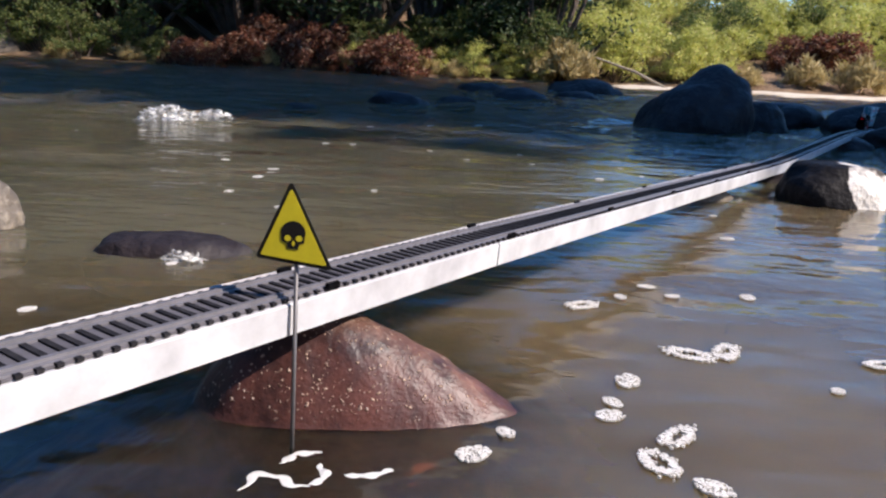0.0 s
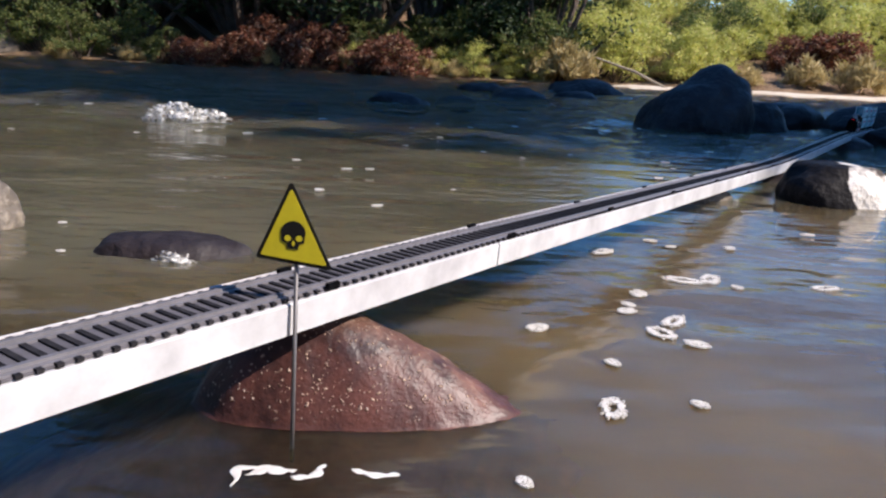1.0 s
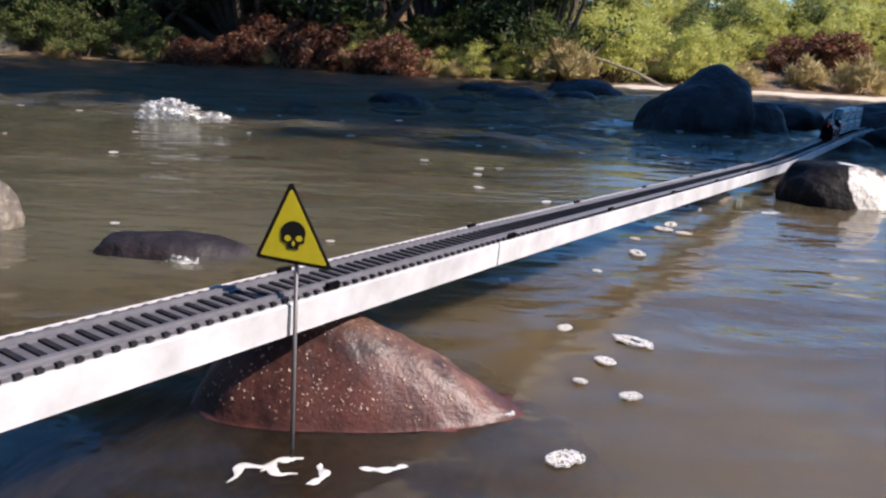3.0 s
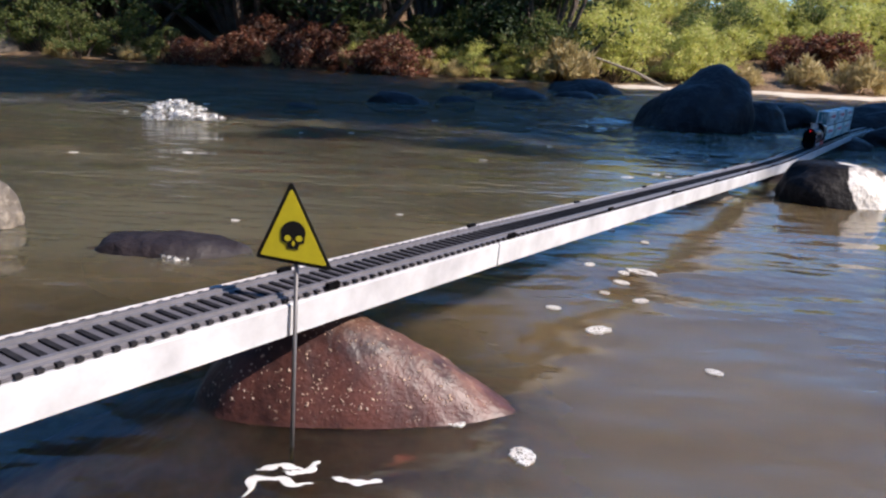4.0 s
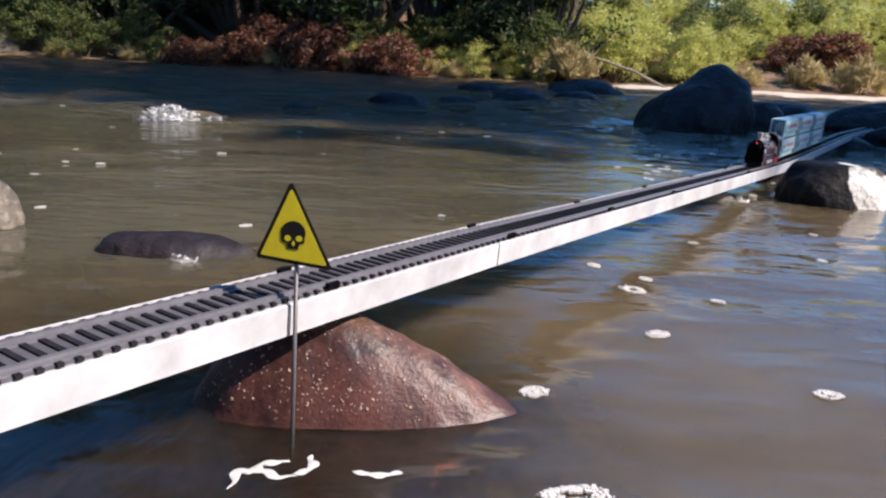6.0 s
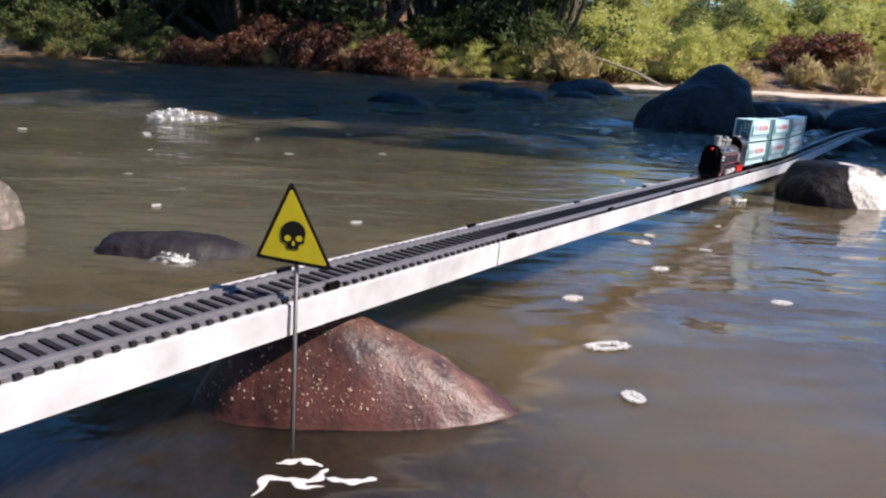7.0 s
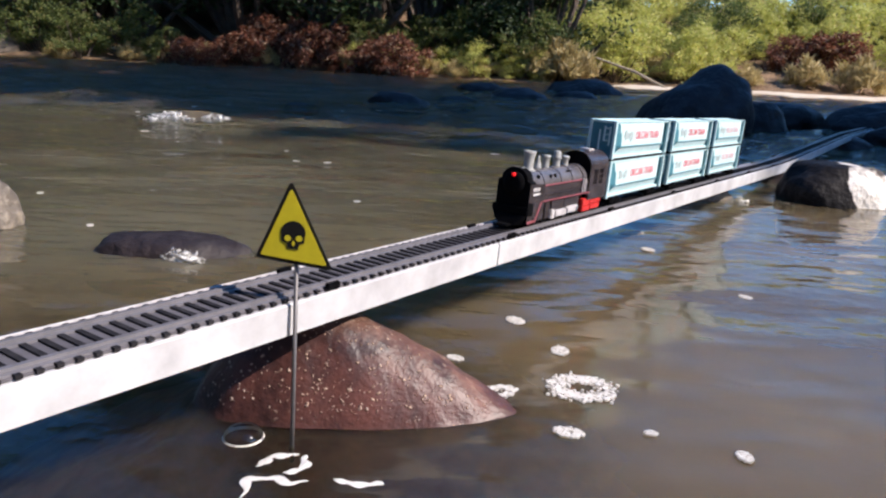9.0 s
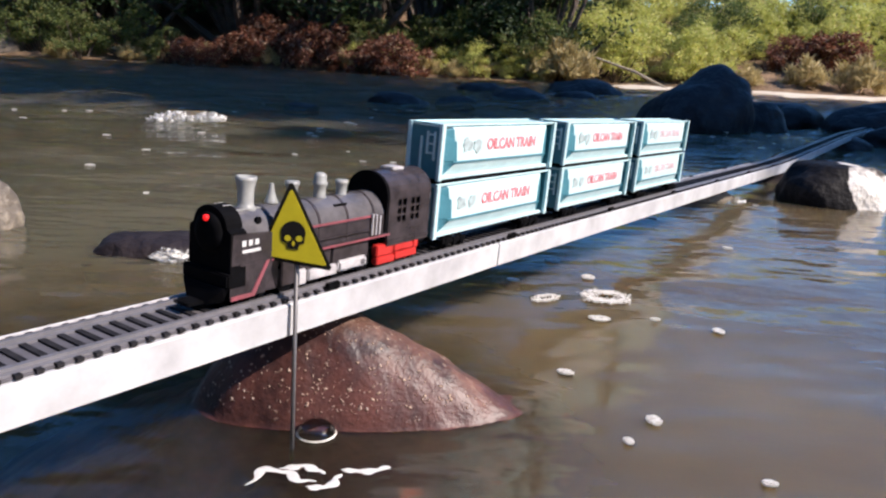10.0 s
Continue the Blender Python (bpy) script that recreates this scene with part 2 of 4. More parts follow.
    l.new(dry.outputs["Z"], above.inputs[0])
    dry_some = n.new("ShaderNodeMath")
    dry_some.operation = "MULTIPLY"
    l.new(some.outputs[0], dry_some.inputs[0])
    l.new(above.outputs[0], dry_some.inputs[1])
    l.new(dry_some.outputs[0], grain.inputs[1])
    glint_mix = n.new("ShaderNodeMix")
    glint_mix.data_type = "RGBA"
    l.new(grain.outputs[0], glint_mix.inputs[0])
    l.new(sunk_mix.outputs[2], glint_mix.inputs[6])
    glint_mix.inputs[7].default_value = (0.50, 0.36, 0.27, 1)
    l.new(glint_mix.outputs[2], b.inputs["Base Color"])
    raised = n.new("ShaderNodeBump")
    raised.inputs["Strength"].default_value, raised.inputs["Distance"].default_value = 0.8, 0.0012
    l.new(grain.outputs[0], raised.inputs["Height"])
    l.new(b.inputs["Normal"].links[0].from_socket, raised.inputs["Normal"])
    l.new(raised.outputs[0], b.inputs["Normal"])
    gloss = n.new("ShaderNodeMapRange")
    gloss.inputs[3].default_value, gloss.inputs[4].default_value = 0.46, 0.72
    l.new(r.outputs[0], gloss.inputs[0])
    l.new(gloss.outputs[0], b.inputs["Roughness"])
    return m


M_BROWNROCK = wet_shaded_stone_mat()
M_SUNLIT_PATCH = sunlit_patch_mat()
M_BED = mat("river_bed_earth", (0.31, 0.195, 0.11), 0.9, vary=(0.11, 0.065, 0.035), scale=3, bump=0.8, bump_scale=30, fine=(0.3, 0.2, 0.11))
M_PVC = mat("white_plastic", (0.62, 0.615, 0.62), 0.42, vary=(0.40, 0.39, 0.40), scale=34, amount=0.35, bump=0.05, bump_scale=600)
M_GREYPLASTIC = mat("grey_track_plastic", (0.165, 0.155, 0.167), 0.4, vary=(0.115, 0.11, 0.118), scale=120, bump=0.1, bump_scale=900)
M_BEDSTRIP = mat("dusty_grey_track_bed", (0.12, 0.11, 0.12), 0.7, vary=(0.08, 0.073, 0.08), scale=90, bump=0.1, bump_scale=900)
M_TIE = mat("black_track_plastic", (0.008, 0.0075, 0.009), 0.7, spec=0.1, vary=(0.03, 0.028, 0.03), scale=150, per_object=0.3)
M_ENGINE = mat("grey_black_engine_plastic", (0.060, 0.049, 0.054), 0.26, vary=(0.028, 0.023, 0.026), scale=140, bump=0.12, bump_scale=900)
# lighter than the casing: the sun on the boiler's top is in this grey
M_BOILER_SUNLIT = mat("sunlit_grey_boiler_paint", (0.135, 0.125, 0.132), 0.24, vary=(0.075, 0.069, 0.073), scale=110, bump=0.15, bump_scale=900)
M_BLACK = mat("black_plastic", (0.003, 0.0028, 0.003), 0.75, vary=(0.005, 0.005, 0.006), scale=200, spec=0.03)
M_SILVER = mat("silver_grey_plastic", (0.42, 0.42, 0.40), 0.32, vary=(0.26, 0.26, 0.25), scale=160)
M_LIGHTGREY = mat("pale_grey_plastic", (0.60, 0.57, 0.57), 0.45, vary=(0.36, 0.34, 0.35), scale=200)
M_RED = mat("red_plastic", (0.62, 0.035, 0.03), 0.38, vary=(0.45, 0.025, 0.022), scale=200)
M_TRIM = mat("dull_red_paint", (0.30, 0.07, 0.09), 0.5, vary=(0.18, 0.05, 0.06), scale=200)
M_BLUE = mat("pale_blue_plastic", (0.60, 0.80, 0.82), 0.38, vary=(0.47, 0.65, 0.67), scale=75, amount=0.35, bump=0.04, bump_scale=420, fine=(0.44, 0.58, 0.58), spots=(0.60, 0.72))
# teal darkened to put the shade of the wagon ends into it
M_TEAL_SHADE = mat("teal_plastic_shade", (0.05, 0.22, 0.28), 0.5, vary=(0.035, 0.17, 0.22), scale=90)
M_LETTER = mat("red_lettering", (0.60, 0.06, 0.09), 0.55, vary=(0.66, 0.30, 0.33), scale=420, amount=0.4)
M_LETTERPALE = mat("worn_pink_lettering", (0.66, 0.26, 0.30), 0.55, vary=(0.62, 0.55, 0.57), scale=380)
M_FADED = mat("faded_grey_print", (0.23, 0.27, 0.27), 0.55, vary=(0.44, 0.54, 0.55), scale=330)
M_WHITEPRINT = mat("white_print", (0.72, 0.70, 0.70), 0.55, vary=(0.55, 0.54, 0.54), scale=400)
M_YELLOW = mat("yellow_sign_paint", (0.56, 0.47, 0.012), 0.45, vary=(0.46, 0.38, 0.01), scale=120, bump=0.05, bump_scale=900)
M_SIGNBLACK = mat("black_sign_paint", (0.008, 0.0075, 0.007), 0.6, vary=(0.013, 0.012, 0.011), scale=200, spec=0.1)
M_STEEL = mat("dull_steel", (0.11, 0.105, 0.11), 0.5, 0.5, vary=(0.15, 0.14, 0.14), scale=200)
M_DARKROCK = mat("dark_basalt", (0.040, 0.029, 0.029), 0.6, vary=(0.018, 0.013, 0.013), scale=7, bump=0.6, bump_scale=26, fine=(0.040, 0.034, 0.034), spec=0.25)
M_GREYROCK = mat("grey_river_stone", (0.16, 0.13, 0.10), 0.6, vary=(0.075, 0.06, 0.045), scale=20, bump=0.8, bump_scale=150, fine=(0.24, 0.20, 0.15))
M_FOAM = mat("white_foam", (0.78, 0.76, 0.72), 0.7, vary=(0.55, 0.5, 0.44), scale=250, bump=0.9, bump_scale=700)
M_REFLECTION = mat("smooth_white_reflection", (0.74, 0.72, 0.69), 0.35, vary=(0.6, 0.57, 0.53), scale=120)
M_SAND = mat("pale_river_sand", (0.70, 0.62, 0.50), 0.9, vary=(0.52, 0.43, 0.32), scale=4, bump=0.6, bump_scale=40)
M_BARK = mat("grey_brown_bark", (0.13, 0.095, 0.07), 0.85, vary=(0.07, 0.05, 0.038), scale=12, bump=0.8, bump_scale=60)
M_DEADWOOD = mat("bleached_dead_wood", (0.45, 0.38, 0.27), 0.8, vary=(0.3, 0.24, 0.17), scale=20, bump=0.5, bump_scale=120)
# these greens also carry light: dark for the shaded bank, pale for the sunlit
M_LEAF_SHADED = leaf_mat("shaded_dark_green_leaves", (0.06, 0.10, 0.03), (0.015, 0.03, 0.012))
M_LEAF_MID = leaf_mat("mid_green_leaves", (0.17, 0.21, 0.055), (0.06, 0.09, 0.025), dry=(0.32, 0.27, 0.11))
M_LEAF_SUNLIT = leaf_mat("sunlit_yellow_green_leaves", (0.64, 0.63, 0.18), (0.42, 0.45, 0.11), dry=(0.70, 0.60, 0.30))
M_LEAF_DEAD = leaf_mat("russet_dead_leaves", (0.30, 0.11, 0.06), (0.07, 0.03, 0.018), dry=(0.60, 0.44, 0.30))
M_STRAW = leaf_mat("straw_grass", (0.62, 0.51, 0.25), (0.34, 0.27, 0.11), dry=(0.72, 0.58, 0.33))


def glow_mat(name, colour, strength):
    m = bpy.data.materials.new(name)
    m.use_nodes = True
    b = m.node_tree.nodes["Principled BSDF"]
    b.inputs["Base Color"].default_value = (*colour, 1)
    b.inputs["Emission Color"].default_value, b.inputs["Emission Strength"].default_value = (*colour, 1), strength
    return m


def film_mat(name):
    """A thin clear film: see-through, mirroring along its rim."""
    m = bpy.data.materials.new(name)
    m.use_nodes = True
    n, l = m.node_tree.nodes, m.node_tree.links
    n.remove(n["Principled BSDF"])
    clear, skin, mx, fr = n.new("ShaderNodeBsdfTransparent"), n.new("ShaderNodeBsdfGlossy"), n.new("ShaderNodeMixShader"), n.new("ShaderNodeFresnel")
    skin.inputs["Roughness"].default_value, fr.inputs["IOR"].default_value = 0.08, 1.6
    l.new(fr.outputs[0], mx.inputs[0])
    l.new(clear.outputs[0], mx.inputs[1])
    l.new(skin.outputs[0], mx.inputs[2])
    l.new(mx.outputs[0], n["Material Output"].inputs["Surface"])
    return m


M_LAMP = glow_mat("red_lamp", (0.70, 0.010, 0.010), 0.7)


def spray_mat():
    """Broken white water: froth with gaps."""
    m = bpy.data.materials.new("broken_white_water")
    m.use_nodes = True
    n, l = m.node_tree.nodes, m.node_tree.links
    b = n["Principled BSDF"]
    b.inputs["Base Color"].default_value, b.inputs["Roughness"].default_value = (0.75, 0.74, 0.71, 1), 0.4
    co = n.new("ShaderNodeTexCoord")
    t = n.new("ShaderNodeTexNoise")
    t.inputs["Scale"].default_value, t.inputs["Detail"].default_value, t.inputs["Roughness"].default_value = 70, 6, 0.75
    r = n.new("ShaderNodeValToRGB")
    r.color_ramp.elements[0].position, r.color_ramp.elements[1].position = 0.45, 0.60
    l.new(co.outputs["Object"], t.inputs["Vector"])
    l.new(t.outputs["Fac"], r.inputs["Fac"])
    l.new(r.outputs["Color"], b.inputs["Alpha"])
    return m


M_SPRAY = spray_mat()
M_BUBBLE = film_mat("soap_clear_film")


# ---- mesh helpers ----
def box(bm, x0, x1, y0, y1, z0, z1, bevel=0.0):
    vs = [bm.verts.new((x, y, z)) for x in (x0, x1) for y in (y0, y1) for z in (z0, z1)]
    fs = [bm.faces.new([vs[i] for i in q]) for q in ((0, 1, 3, 2), (4, 6, 7, 5), (0, 4, 5, 1), (2, 3, 7, 6), (0, 2, 6, 4), (1, 5, 7, 3))]
    if bevel:
        es = {e for f in fs for e in f.edges}
        bmesh.ops.bevel(bm, geom=list(es), offset=bevel, segments=2, affect="EDGES", clamp_overlap=True)
    return bm


def prism(bm, profile, x0, x1):
    """A (y, z) outline drawn out along x."""
    a = [bm.verts.new((x0, y, z)) for y, z in profile]
    b = [bm.verts.new((x1, y, z)) for y, z in profile]
    n = len(a)
    bm.faces.new(a[::-1]), bm.faces.new(b)
    for i in range(n):
        bm.faces.new((a[i], a[(i + 1) % n], b[(i + 1) % n], b[i]))
    bmesh.ops.recalc_face_normals(bm, faces=bm.faces[:])
    return bm


def lathe(bm, rings, steps=16, centre=(0, 0, 0), axis="z"):
    """Rings of (radius, height) turned about an axis, ends closed."""
    loops = []
    for r, h in rings:
        loop = []
        for i in range(steps):
            a = 2 * math.pi * i / steps
            c, s = r * math.cos(a), r * math.sin(a)
            v = {"z": (c, s, h), "x": (h, c, s), "y": (c, h, s)}[axis]
            loop.append(bm.verts.new(Vector(v) + Vector(centre)))
        loops.append(loop)
    for p, q in zip(loops, loops[1:]):
        for i in range(steps):
            bm.faces.new((p[i], p[(i + 1) % steps], q[(i + 1) % steps], q[i]))
    bm.faces.new(loops[0][::-1]), bm.faces.new(loops[-1])
    bmesh.ops.recalc_face_normals(bm, faces=bm.faces[:])
    return bm


def tube(bm, path, radii, steps=7):
    """A tapered limb along a path of points."""
    prev = None
    for i, p in enumerate(path):
        d = (path[min(i + 1, len(path) - 1)] - path[max(i - 1, 0)]).normalized()
        side = d.cross(Vector((0.3, 0.9, 0.2))).normalized()
        other = d.cross(side)
        ring = [bm.verts.new(p + (side * math.cos(2 * math.pi * k / steps) + other * math.sin(2 * math.pi * k / steps)) * radii[i]) for k in range(steps)]
        if prev:
            for k in range(steps):
                bm.faces.new((prev[k], prev[(k + 1) % steps], ring[(k + 1) % steps], ring[k]))
        else:
            bm.faces.new(ring[::-1])
        prev = ring
    bm.faces.new(prev)
    return bm


def mesh_of(name, bm, material, smooth=False):
    me = bpy.data.meshes.new(name)
    bm.to_mesh(me)
    bm.free()
    me.materials.append(material)
    if smooth:
        for p in me.polygons:
            p.use_smooth = True
    return me


def part(name, bm, material, parent, label="", smooth=False):
    """One mesh object under a thing or a part."""
    ob = new(name, mesh_of(name, bm, material, smooth))
    ob.parent = parent
    if label:
        ob["label"] = label
    return ob


def thing(name, bm, material, m, label, category, group="", kind="", smooth=False):
    ob = new(name, mesh_of(name, bm, material, smooth))
    ob.matrix_basis = m
    return tagged(ob, label, category, group, kind)


def empty(name, m, label, category, group="", kind=""):
    ob = new(name)
    ob.empty_display_size = 0.01
    ob.matrix_basis = m
    return tagged(ob, label, category, group, kind)


BM = bmesh.new

# ---- the railway's line: a straight run whose girders meet at slight angles ----
TRACK = Matrix(((0.54507, -0.83739, 0.04100, -0.01526), (0.83808, 0.54554, 0.00041, 0.38762), (-0.02272, 0.03414, 0.99916, 0.06099), (0, 0, 0, 1)))
BENDS = ((-0.85, 0.0), (0.064, 0.0), (0.98, -0.006), (1.90, 0.017), (3.1, 0.022))


def rise(u):
    for (a, p), (b, q) in zip(BENDS, BENDS[1:]):
        if u <= b:
            return p + (q - p) * (u - a) / (b - a)
    return BENDS[-1][1]


def on_track(u, back=0.01, front=0.12):
    """The pose of a vehicle whose front stands at u, its axles back and front metres from it."""
    za, zb = rise(u + back), rise(u + front)
    tilt = math.atan2(zb - za, front - back)
    return TRACK @ Matrix.Translation((u, 0, za - math.tan(tilt) * back)) @ Matrix.Rotation(-tilt, 4, "Y")


# ---- ground and water ----
def bank_line(x):
    """Where the far shore begins."""
    return 8.55 - 0.02 * x + 0.25 * noise.noise((x * 0.5, 3.1, 0)) - 0.035 * max(0, x) ** 1.2


def ground_height(x, y):
    far = y - bank_line(x)
    near = -3.5 - y
    side = abs(x - 0.5) - (4.9 if x > 0 else 60)
    d = max(far, near, side)
    lump = 0.05 * noise.noise((x * 1.3, y * 1.3, 0)) + 0.02 * noise.noise((x * 5, y * 5, 2))
    if d < -0.6:
        return -0.12 + lump * 0.7
    if d < 0.25:
        return -0.12 + (d + 0.6) / 0.85 * 0.16 + lump * 0.7
    return 0.04 + lump + min(2.2, 0.26 * (d - 0.25)) if x < 0.5 else 0.04 + lump + min(1.25, 0.26 * max(0.0, d - 0.5))


def axis_steps(points):
    out = []
    for a, b, n in points:
        out += [a + (b - a) * i / n for i in range(n)]
    return out + [points[-1][1]]


def sheet(name, xs, ys, height, material, label, category):
    verts = [(x, y, height(x, y)) for y in ys for x in xs]
    w = len(xs)
    faces = [(j * w + i, j * w + i + 1, (j + 1) * w + i + 1, (j + 1) * w + i) for j in range(len(ys) - 1) for i in range(w - 1)]
    me = bpy.data.meshes.new(name)
    me.from_pydata(verts, [], faces)
    me.materials.append(material)
    for p in me.polygons:
        p.use_smooth = True
    ob = new(name, me)
    return tagged(ob, label, category, kind="structure")


GX = axis_steps(((-900, -60, 8), (-60, -12, 16), (-12, 12, 120), (12, 60, 16), (60, 900, 8)))
GY = axis_steps(((-900, -40, 8), (-40, -6, 14), (-6, 7, 60), (7, 14, 50), (14, 50, 16), (50, 1200, 10)))
ground = sheet("ground", GX, GY, ground_height, M_BED, "brown earth of the river bed and its sandy banks", "ground")


def swell(x, y):
    k = min(1.0, max(0.15, (y + 0.2) / 2.6))
    chop = min(1.0, max(0.0, (y - 1.2) / 1.0))
    return (0.012 * noise.noise((x * 1.3, y * 2.8, 5)) + 0.005 * noise.noise((x * 5, y * 9, 1))) * k + chop * (0.018 * noise.noise((x * 3.1, y * 5.2, 8)) + 0.009 * noise.noise((x * 7, y * 11, 4)))


WX = axis_steps(((-300, -9, 8), (-9, -3, 30), (-3, 3, 170), (3, 9, 40), (9, 300, 8)))
WY = axis_steps(((-40, -2, 8), (-2, 0, 20), (0, 3.5, 110), (3.5, 9.5, 110), (9.5, 12, 3)))
water = sheet("water", WX, WY, swell, M_WATER, "murky brown river water with ripples and sky reflections", "water")
# ---- rocks ----
def stone(name, m, size, material, label, seed, lumps=0.25, detail=4, flat=0.0, group="", sharp=2.2, shear=0.0):
    """A boulder: a ball pushed in and out by noise, flattened below."""
    bm = BM()
    bmesh.ops.create_icosphere(bm, subdivisions=detail, radius=1.0)
    for v in bm.verts:
        p = v.co.copy()
        k = 1 + lumps * noise.noise(p * 1.1 + Vector((seed, 0, 0))) + lumps * 0.45 * noise.noise(p * sharp * 1.4 + Vector((0, seed, 0))) + lumps * 0.14 * noise.noise(p * 7 + Vector((0, 0, seed)))
        v.co = Vector((p.x * size[0], p.y * size[1], p.z * size[2])) * k
        v.co.x += shear * v.co.z
        if flat and v.co.z > size[2] * flat:
            v.co.z = size[2] * flat + (v.co.z - size[2] * flat) * 0.25
    return thing(name, bm, material, m, label, "rock", group, smooth=True)


def pier_stone():
    """The low red-brown stone that carries the girder, with a shelf running on under the water."""
    bm = BM()
    steps, rings = 200, 96
    loops = []
    for j in range(rings + 1):
        r = 0.02 + 3.2 * (j / rings) ** 1.25
        loop = []
        for i in range(steps):
            a = 2 * math.pi * i / steps
            c, s = math.cos(a), math.sin(a)
            rx = 0.102 if c > 0 else 0.050
            ry = 0.055 if s > 0 else 0.033
            wob = 1 + 0.06 * noise.noise((c * 1.5, s * 1.5, 4)) + 0.03 * noise.noise((c * 3, s * 3, 9))
            x, y = r * rx * c * wob, r * ry * s * wob
            right, front = max(0.0, c) ** 2, max(0.0, -s) ** 2
            power = 2.0 - 0.45 * right
            # a round head; under the water a long apron in front and a flat shelf beside it
            if r < 1:
                z = 0.0487 * (1 - r ** power) - 0.0012 * r
            else:
                q = r - 1
                z = -0.0012 - (0.026 * (1 - right - front) + 0.0095 * front + 0.0050 * right) * q - 0.016 * right * max(0.0, q - 0.4)
            ease = min(1, r * 2)
            z += 0.0026 * noise.noise((x * 30, y * 30, 1)) * ease + 0.0012 * noise.noise((x * 95, y * 95, 2)) * ease
            z += 0.0006 * noise.noise((x * 230, y * 230, 12)) * ease
            loop.append(bm.verts.new((x, y, min(z, 0.0487))))
        loops.append(loop)
    for p, q in zip(loops, loops[1:]):
        for i in range(steps):
            bm.faces.new((p[i], q[i], q[(i + 1) % steps], p[(i + 1) % steps]))
    bm.faces.new(loops[0]), bm.faces.new(loops[-1][::-1])
    bmesh.ops.recalc_face_normals(bm, faces=bm.faces[:])
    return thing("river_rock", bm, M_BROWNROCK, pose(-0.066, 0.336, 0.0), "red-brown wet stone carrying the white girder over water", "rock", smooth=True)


pier_stone()
sand = sheet("sand_bank", axis_steps(((1.0, 6.0, 60),)), axis_steps(((7.55, 8.9, 16),)), lambda x, y: -0.05 + 0.085 * min(1.0, max(0.0, (y - 7.75 + 0.12 * noise.noise((x * 1.4, 0, 0))) / 0.35)) * min(1.0, max(0.0, (x - 1.2) / 0.8)) + 0.008 * noise.noise((x * 3, y * 3, 3)), M_SAND, "pale sand along the sunlit far shore", "sand")
stone("boulder", pose(0.765, 2.42, 0.0, 0, 0, 4), (0.170, 0.17, 0.188), M_DARKROCK, "large dark boulder standing in the shaded river", 3.3, 0.22, shear=0.42, sharp=1.5)
stone("boulder", pose(1.02, 2.62, 0.0, 0, 0, 20), (0.12, 0.12, 0.105), M_DARKROCK, "dark flat-topped rock in the shaded river", 12.1, 0.2, flat=0.8)
stone("boulder", pose(1.24, 2.85, 0.0, 0, 0, 20), (0.15, 0.12, 0.095), M_DARKROCK, "dark flat-topped rock in the shaded river", 15.1, 0.2, flat=0.8)
stone("boulder", pose(1.275, 2.12, 0.0, 0, 0, 0), (0.125, 0.08, 0.058), M_DARKROCK, "dark boulder beside the far end of the track", 21.4, 0.2)
stone("boulder", pose(1.50, 2.62, 0.0, 0, 0, 0), (0.22, 0.12, 0.10), M_DARKROCK, "dark boulder behind the far end of the track", 25.2, 0.25)
stone("boulder", pose(0.522, 1.03, -0.004, 0, 0, -6), (0.078, 0.06, 0.066), M_SUNLIT_PATCH, "dark wet boulder beside the girder, its sunlit right part painted pale", 31.5, 0.30, flat=0.85, sharp=1.6)
stone("boulder", pose(0.53, 1.225, -0.02, 0, 0, 0), (0.07, 0.06, 0.0375), M_DARKROCK, "low dark rock under the girder's joint", 38.6, 0.1, flat=0.9)
stone("boulder", pose(1.04, 2.02, -0.01, 0, 0, 0), (0.08, 0.07, 0.040), M_DARKROCK, "low dark rock under the girder's far joint", 39.6, 0.1, flat=0.9)
stone("river_rock", pose(0.335, 1.02, -0.012, 0, 0, 0), (0.07, 0.05, 0.038), M_GREYROCK, "small wet stone under the girder", 41.0, 0.3, 3)
stone("river_rock", pose(-0.224, 0.598, -0.014, 0, 0, 4), (0.066, 0.032, 0.034), M_DARKROCK, "dark wet rock barely above the water", 44.0, 0.2, flat=0.75)
stone("river_rock", pose(-0.430, 0.655, 0.0, 0, 0, 0), (0.056, 0.045, 0.056), M_GREYROCK, "grey-brown wet stone with water running over it", 48.0, 0.25)
for i, (x, y, s) in enumerate(((-0.49, 2.52, 0.045), (-0.21, 3.1, 0.10), (0.02, 3.35, 0.07), (0.38, 4.2, 0.12), (0.75, 4.6, 0.10), (0.95, 5.6, 0.22), (0.2, 5.2, 0.12), (1.5, 4.4, 0.10), (1.2, 3.7, 0.08))):
    stone("river_rock", pose(x, y, -0.012), (s * 1.3, s, s * 0.5), M_DARKROCK, "dark wet stone breaking the surface of the river", 50.0 + 3 * i, 0.3, 3, group="stones in the river")
for i in range(34):
    x, y, q = 0.11 + 0.24 * random.random(), 0.20 + 0.11 * random.random(), random.uniform(0.012, 0.026)
    stone("sunken_stone", pose(x, y, -0.0055 - q * 0.55, 0, 0, 40 * i), (q * 1.3, q, q * 0.6), M_GREYROCK if i % 3 else M_DARKROCK, "small stone lying under the shallow murky water", 90.0 + i, 0.3, 2, group="stones under the water")
stone("river_rock", pose(-5.3, 8.75, 0.05), (0.45, 0.3, 0.22), M_GREYROCK, "grey boulder on the far river bank", 81.0, 0.25, 3)


